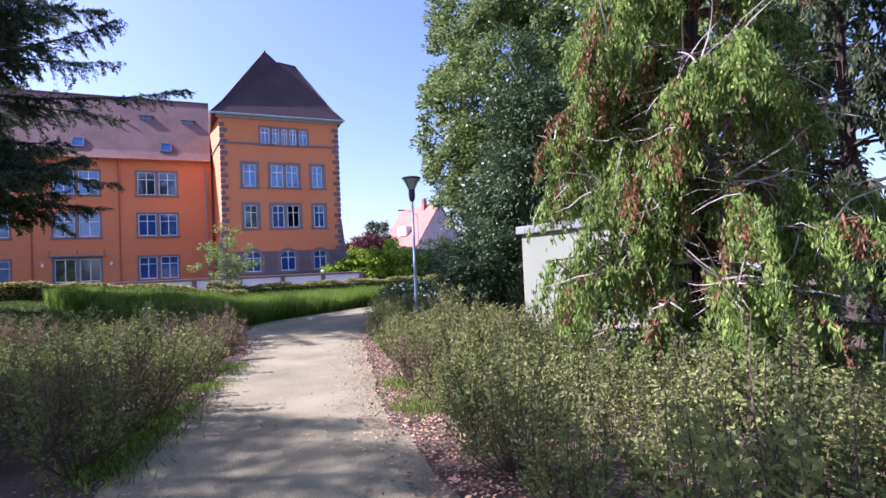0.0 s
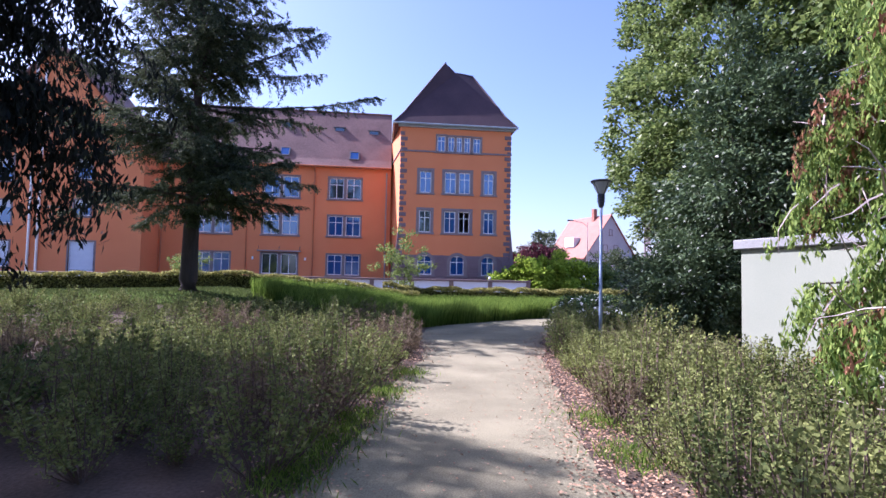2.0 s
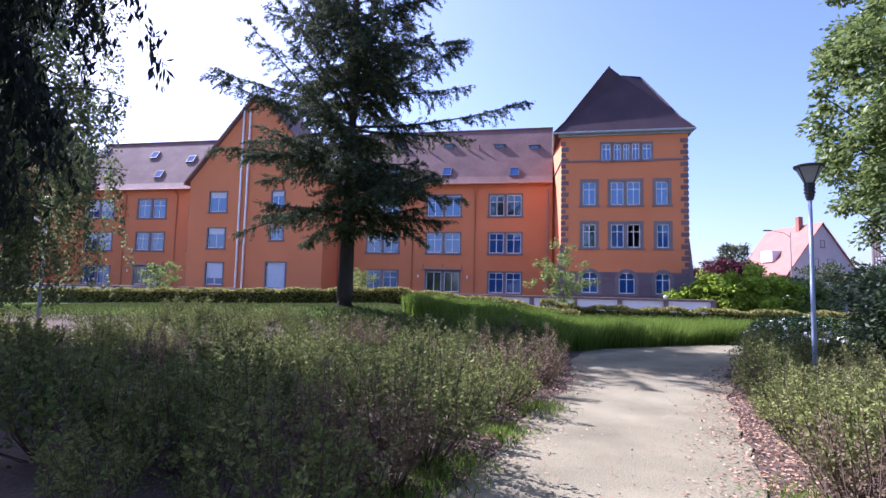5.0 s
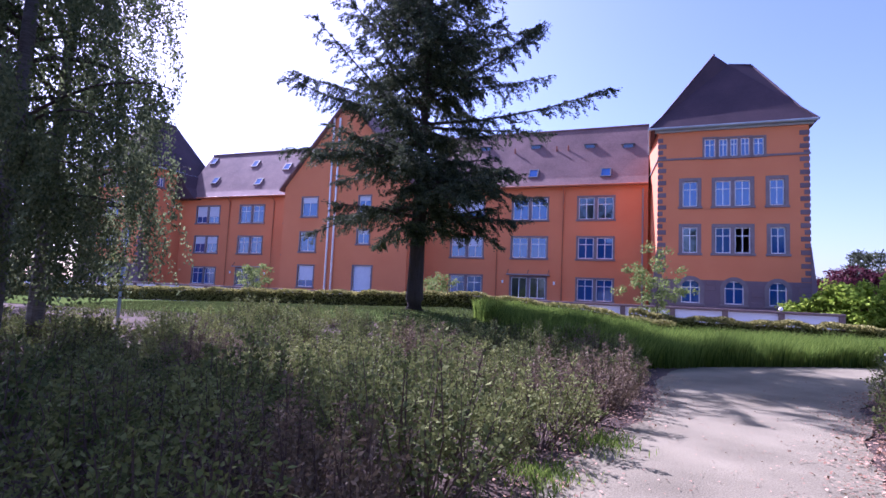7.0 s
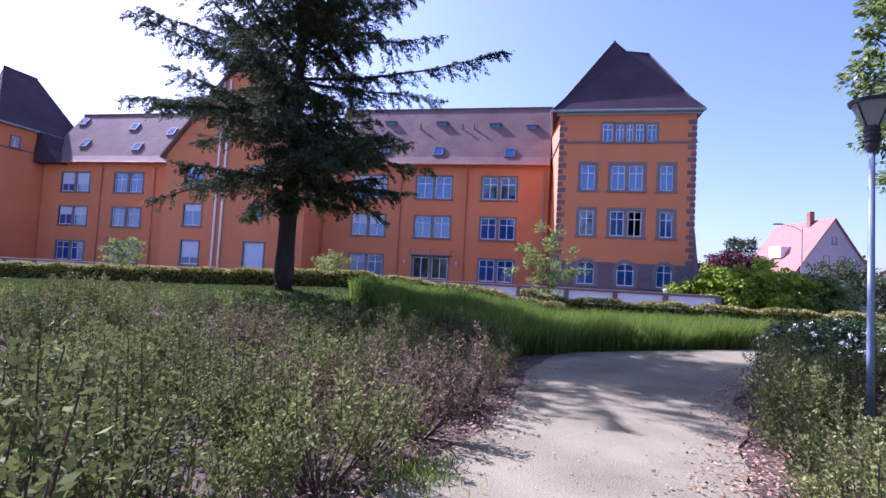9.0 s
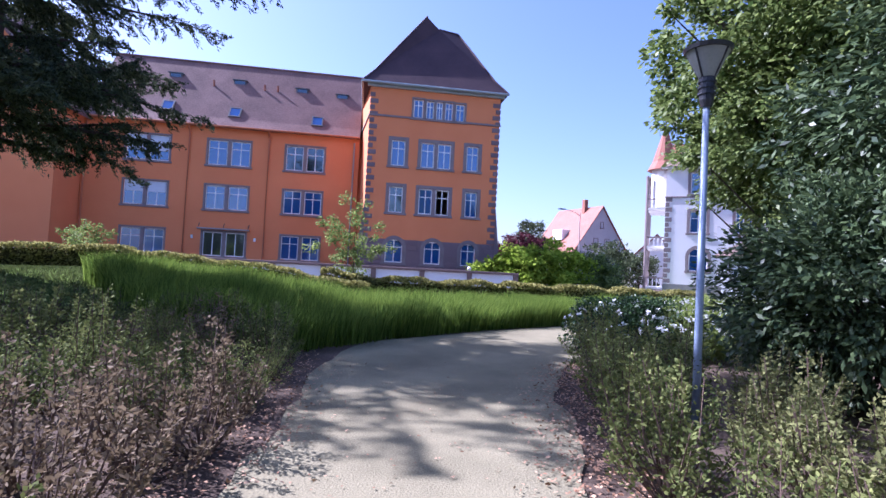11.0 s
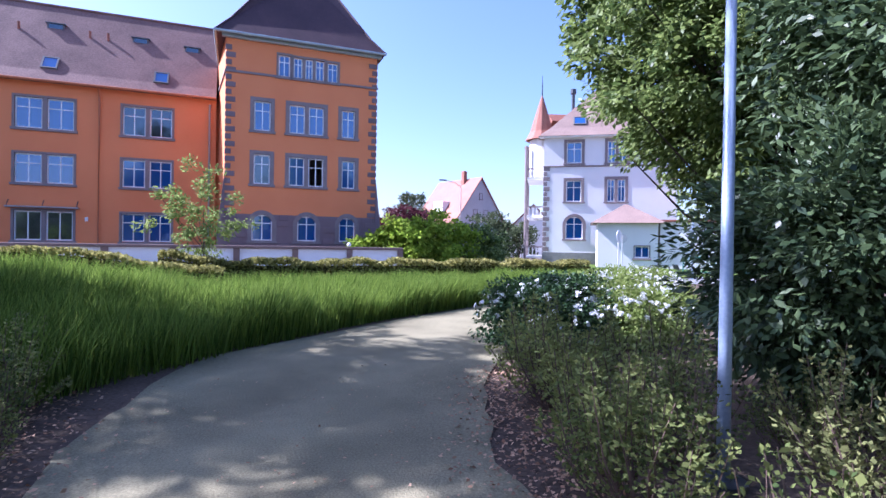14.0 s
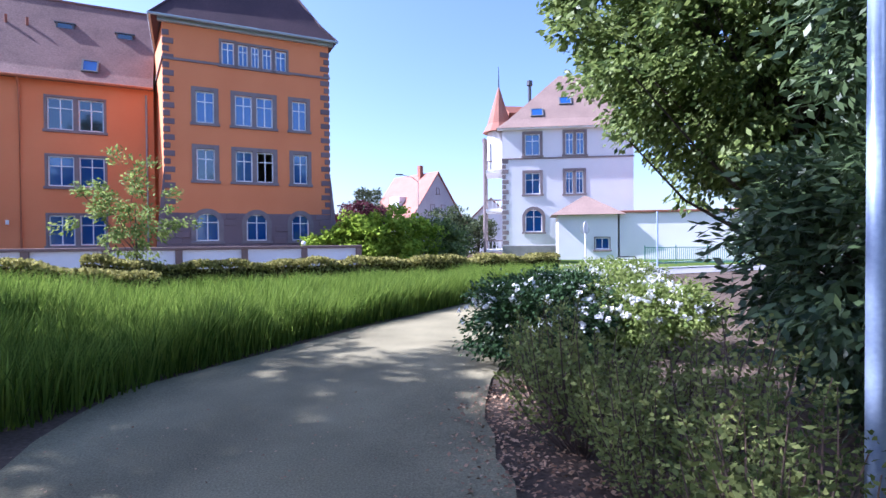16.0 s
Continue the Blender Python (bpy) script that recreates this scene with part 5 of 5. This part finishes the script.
# ---- hedges ----
def hedge(name, label, pts, w, h, seed, density=330):
    rng = rnd(0, seed)
    core, blockb = bmesh.new(), bmesh.new()
    C, A = [], []
    pts = [np.array(p, float) for p in pts]
    for a, b in zip(pts, pts[1:]):
        ln = np.linalg.norm(b - a)
        n = int(ln * density)
        f = rng.random(n)
        d = (b - a) / ln
        s = np.array([-d[1], d[0]])
        u = rng.uniform(-1, 1, n)
        v = rng.random(n)
        edge = rng.random(n)
        u = np.where(edge < 0.55, np.sign(u) * rng.uniform(0.8, 1.12, n), u)
        v = np.where(edge >= 0.55, rng.uniform(0.88, 1.08, n), v)
        xy = a + (b - a) * f[:, None] + s * (u * w / 2)[:, None]
        wave = 1 + 0.06 * np.sin(f * ln * 2.3) + 0.04 * np.sin(f * ln * 5.1)
        z = height(xy[:, 0], xy[:, 1]) + 0.05 + v * h * wave
        C.append(np.column_stack([xy, z]))
        A.append(np.column_stack([s[0] * u, s[1] * u, v - 0.3]) + rng.normal(0, 0.7, (n, 3)))
        m = max(2, int(ln / 1.0))
        for i in range(m):
            q0, q1 = a + (b - a) * i / m, a + (b - a) * (i + 1) / m
            c = (q0 + q1) / 2
            g0, g1 = ground_z(*q0), ground_z(*q1)
            nn = s * w * 0.36
            # solid block stands for twigs and the dark gaps between leaves
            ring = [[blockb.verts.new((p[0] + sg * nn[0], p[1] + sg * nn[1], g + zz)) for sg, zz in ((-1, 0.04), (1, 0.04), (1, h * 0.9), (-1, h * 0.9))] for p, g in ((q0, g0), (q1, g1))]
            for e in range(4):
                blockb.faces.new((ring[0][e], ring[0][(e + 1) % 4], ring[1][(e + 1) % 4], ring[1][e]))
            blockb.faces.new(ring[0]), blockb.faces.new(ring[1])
            for k in range(3):
                p = q0 + (q1 - q0) * rng.random()
                g = ground_z(*p)
                top = p + rng.normal(0, 0.12, 2)
                tube(core, [(p[0], p[1], g), (top[0], top[1], g + h * 0.85)], [0.02, 0.008], 4)
    ob = new(name)
    tagged(ob, label, "hedge")
    part("branchwork", core, M["stem"], ob)
    part("shade_block", blockb, M["hedge_core"], ob, "solid dark block standing for the shaded twigs inside")
    part("foliage", leaf_mesh("hedge_leaves", np.concatenate(C), np.concatenate(A), 0.115, 0.08, M["hedge"], rng), None, ob)
    return ob


hedge("clipped_hedge", "clipped yellow-green hedge along the mound", [(-1.5, -22.7), (-5, -22.4), (-10, -22.2), (-18, -22.2), (-31, -22.4), (-48, -22.6)], 0.8, 0.75, 101, 950)
hedge("clipped_hedge", "low clipped yellow-green hedge behind tall grass", [(-3.4, -21.4), (4.0, -21.2), (9, -21.2), (12.7, -21.2)], 0.8, 1.0, 102, 1250)

# ---- tall grass bed ----
rng = rnd(0, 111)
n = 90000
front = [(-8.6, -28.5), (-5.2, -33.2), (-2.9, -34.0), (-2.45, -33.3), (-1.0, -31.3), (0.8, -29.7), (2.3, -28.5), (5.3, -26.6), (10.5, -23.0), (12.6, -21.6)]
x = rng.uniform(-8.6, 12.4, n)
yf = np.interp(x, [p[0] for p in front], [p[1] for p in front])
yb = np.interp(x, [-8.6, -6, -3, -2, 12.5], [-25.6, -24.2, -23.2, -22.0, -21.6])
f = rng.random(n) ** 1.3
y = yf + 0.15 + (yb - yf) * f + rng.normal(0, 0.08, n)
ok = (y < yb + 0.3)
x, y, f = x[ok], y[ok], f[ok]
z = height(x, y)
n = len(x)
clump_ = np.array([noise.noise((a * 0.8, b * 0.8, 0)) for a, b in zip(x, y)])
hgt = rng.uniform(0.5, 0.92, n) * (0.9 + 0.3 * clump_)
lean = np.stack([rng.normal(0.10, 0.22, n), rng.normal(-0.12, 0.22, n)], 1) * hgt[:, None]
wd = rng.uniform(0.006, 0.013, n)
az = rng.uniform(0, 2 * math.pi, n)
sx, sy = np.cos(az) * wd, np.sin(az) * wd
v = np.stack([np.stack([x - sx, y - sy, z], 1), np.stack([x + sx, y + sy, z], 1),
              np.stack([x + sx * .8 + lean[:, 0] * .35, y + sy * .8 + lean[:, 1] * .35, z + hgt * 0.6], 1), np.stack([x - sx * .8 + lean[:, 0] * .35, y - sy * .8 + lean[:, 1] * .35, z + hgt * 0.6], 1),
              np.stack([x + lean[:, 0], y + lean[:, 1], z + hgt], 1)], 1).reshape(-1, 3)
k = np.arange(n)[:, None] * 5
me = bpy.data.meshes.new("tall_grass")
quads, tris = (k + np.array([0, 1, 2, 3])), (k + np.array([3, 2, 4]))
me.vertices.add(5 * n)
me.vertices.foreach_set("co", v.ravel())
me.loops.add(7 * n)
me.loops.foreach_set("vertex_index", np.concatenate([quads, tris], 1).ravel())
me.polygons.add(2 * n)
st = (np.arange(n)[:, None] * 7 + np.array([0, 4])).ravel()
me.polygons.foreach_set("loop_start", st)
me.polygons.foreach_set("loop_total", np.tile([4, 3], n))
me.update(calc_edges=True)
me.materials.append(M["grass"])
tagged(part("tall_grass", me, None), "dense bed of tall green ornamental grass beside the path", "grass", kind="stuff")

# ---- low shrubs either side of the path ----
def shrub_kit(seed, leaves, leaf, material, h=0.95, r=0.55):
    """Stems that rise from one foot and fork, set with small leaves."""
    rng = rnd(0, seed)
    wood = bmesh.new()
    C, A = [], []
    nst = 32
    for i in range(nst):
        a = rng.uniform(0, 2 * math.pi)
        out = rng.random() ** 0.6 * r
        hh = h * rng.uniform(0.55, 1.3) * (1 - 0.35 * (out / r) ** 2)
        p0 = np.array([math.cos(a), math.sin(a), 0]) * out * 0.18
        p2 = np.array([math.cos(a) * out, math.sin(a) * out, hh])
        p1 = (p0 + p2) / 2 + np.array([math.cos(a), math.sin(a), 0]) * 0.06 + rng.normal(0, 0.03, 3)
        pts = np.array([p0, p1, p2])
        tube(wood, [tuple(p) for p in pts], [0.008, 0.006, 0.003], 3)
        q = leaves // nst
        f = 1 - 0.64 * rng.random(q) ** 1.15
        c = along(pts, f)
        spread = (0.03 + 0.085 * rng.random((q, 1))) * (1.25 - 0.7 * f[:, None])
        o = unit(rng, q)
        C.append(c + o * spread)
        A.append(o + np.array([0, 0, 0.8]) + rng.normal(0, 0.3, (q, 3)))
    return mesh_of("stems", wood, M["stem"]), leaf_mesh("leaves", np.concatenate(C), np.concatenate(A), *leaf, M[material], rng)


near_kits = [shrub_kit(200 + i, 2100, (0.043, 0.025), "shrub", h=1.02) for i in range(5)]
far_kits = [shrub_kit(220 + i, 1000, (0.058, 0.034), "shrub", h=0.8) for i in range(3)]
dry_kits = [shrub_kit(230 + i, 1700, (0.045, 0.023), "shrub_dry") for i in range(2)]
yel_kits = [shrub_kit(240 + i, 1900, (0.044, 0.025), "shrub_yellow") for i in range(2)]
rr = random.Random(9)


def put_shrub(x, y, kit, s, label):
    sh = thing("shrub", label, "shrub", at=pose(x, y, ground_z(x, y) - 0.02, rr.uniform(-4, 4), rr.uniform(-4, 4), rr.uniform(0, 360)) @ Matrix.Diagonal((s * rr.uniform(1.15, 1.4), s * rr.uniform(1.15, 1.4), s, 1)), group="low shrubs")
    part("branchwork", kit[0], None, sh)
    part("foliage", kit[1], None, sh)


OLIVE, DRY, YELLOW = "low olive-green shrub with small leaves on thin stems", "low shrub with dry brown leaves on thin stems", "low shrub with yellow-green leaf tips"
# left field
y = -46.0
while y < -31.5:
    x = float(path_edges(y)[0]) - 0.5
    first = True
    while x > (-16 if y > -37 else -19):
        px, py = x + rr.uniform(-0.26, 0.26) * (0.4 if first else 1), y + rr.uniform(-0.26, 0.26)
        far_edge = -32.9 + max(0.0, (-px - 7)) * 0.1
        near_edge = -45.7 + max(0.0, -px - 5.5) * 0.55
        if near_edge < py < far_edge and math.hypot(px + 7.0, py + 47.6) > 1.0 and math.hypot(px + 14.2, py + 41.0) > 0.8:
            near = px > float(path_edges(py)[0]) - 2.6
            u = noise.noise((px * 0.35, py * 0.35, 3.0))
            if u > 0.30:
                put_shrub(px, py, rr.choice(dry_kits), rr.uniform(0.7, 0.95), DRY)
            else:
                put_shrub(px, py, rr.choice(near_kits if near else far_kits), (0.86 + 0.3 * noise.noise((px * 0.8, py * 0.8, 1.0))) * rr.uniform(0.75, 1.22) * (1.0 if py < -41 else 0.9), OLIVE)
        x -= 0.82 if x > -8 else 1.2
        first = False
    y += 0.8
# right field
y = -50.0
while y < -33.4:
    x = float(path_edges(y)[1]) + 0.66
    lim = 3.4 if y > -44 else 2.6
    first = True
    while x < lim:
        px, py = x + rr.uniform(-0.24, 0.24) * (0.4 if first else 1), y + rr.uniform(-0.24, 0.24)
        if math.hypot(px - 3.3, py + 32.75) > 1.1 and math.hypot(px - 2.05, py + 37.25) > 0.4 and math.hypot(px - 3.8, py + 45.4) > 1.5 and not (px > 2.9 and py > -36.8):
            u = noise.noise((px * 0.4, py * 0.4, 8.0))
            if px > 1.2 and -42.5 < py < -37.5:
                put_shrub(px, py, rr.choice(yel_kits), rr.uniform(0.7, 0.92), YELLOW)
            elif u > 0.42 and py < -38:
                put_shrub(px, py, rr.choice(dry_kits), rr.uniform(0.7, 0.9), DRY)
            else:
                put_shrub(px, py, rr.choice(near_kits if px < float(path_edges(py)[1]) + 2.6 else far_kits), (0.84 + 0.25 * noise.noise((px * 0.8, py * 0.8, 1.0))) * rr.uniform(0.75, 1.2), OLIVE)
        x += 0.85
        first = False
    y += 0.82
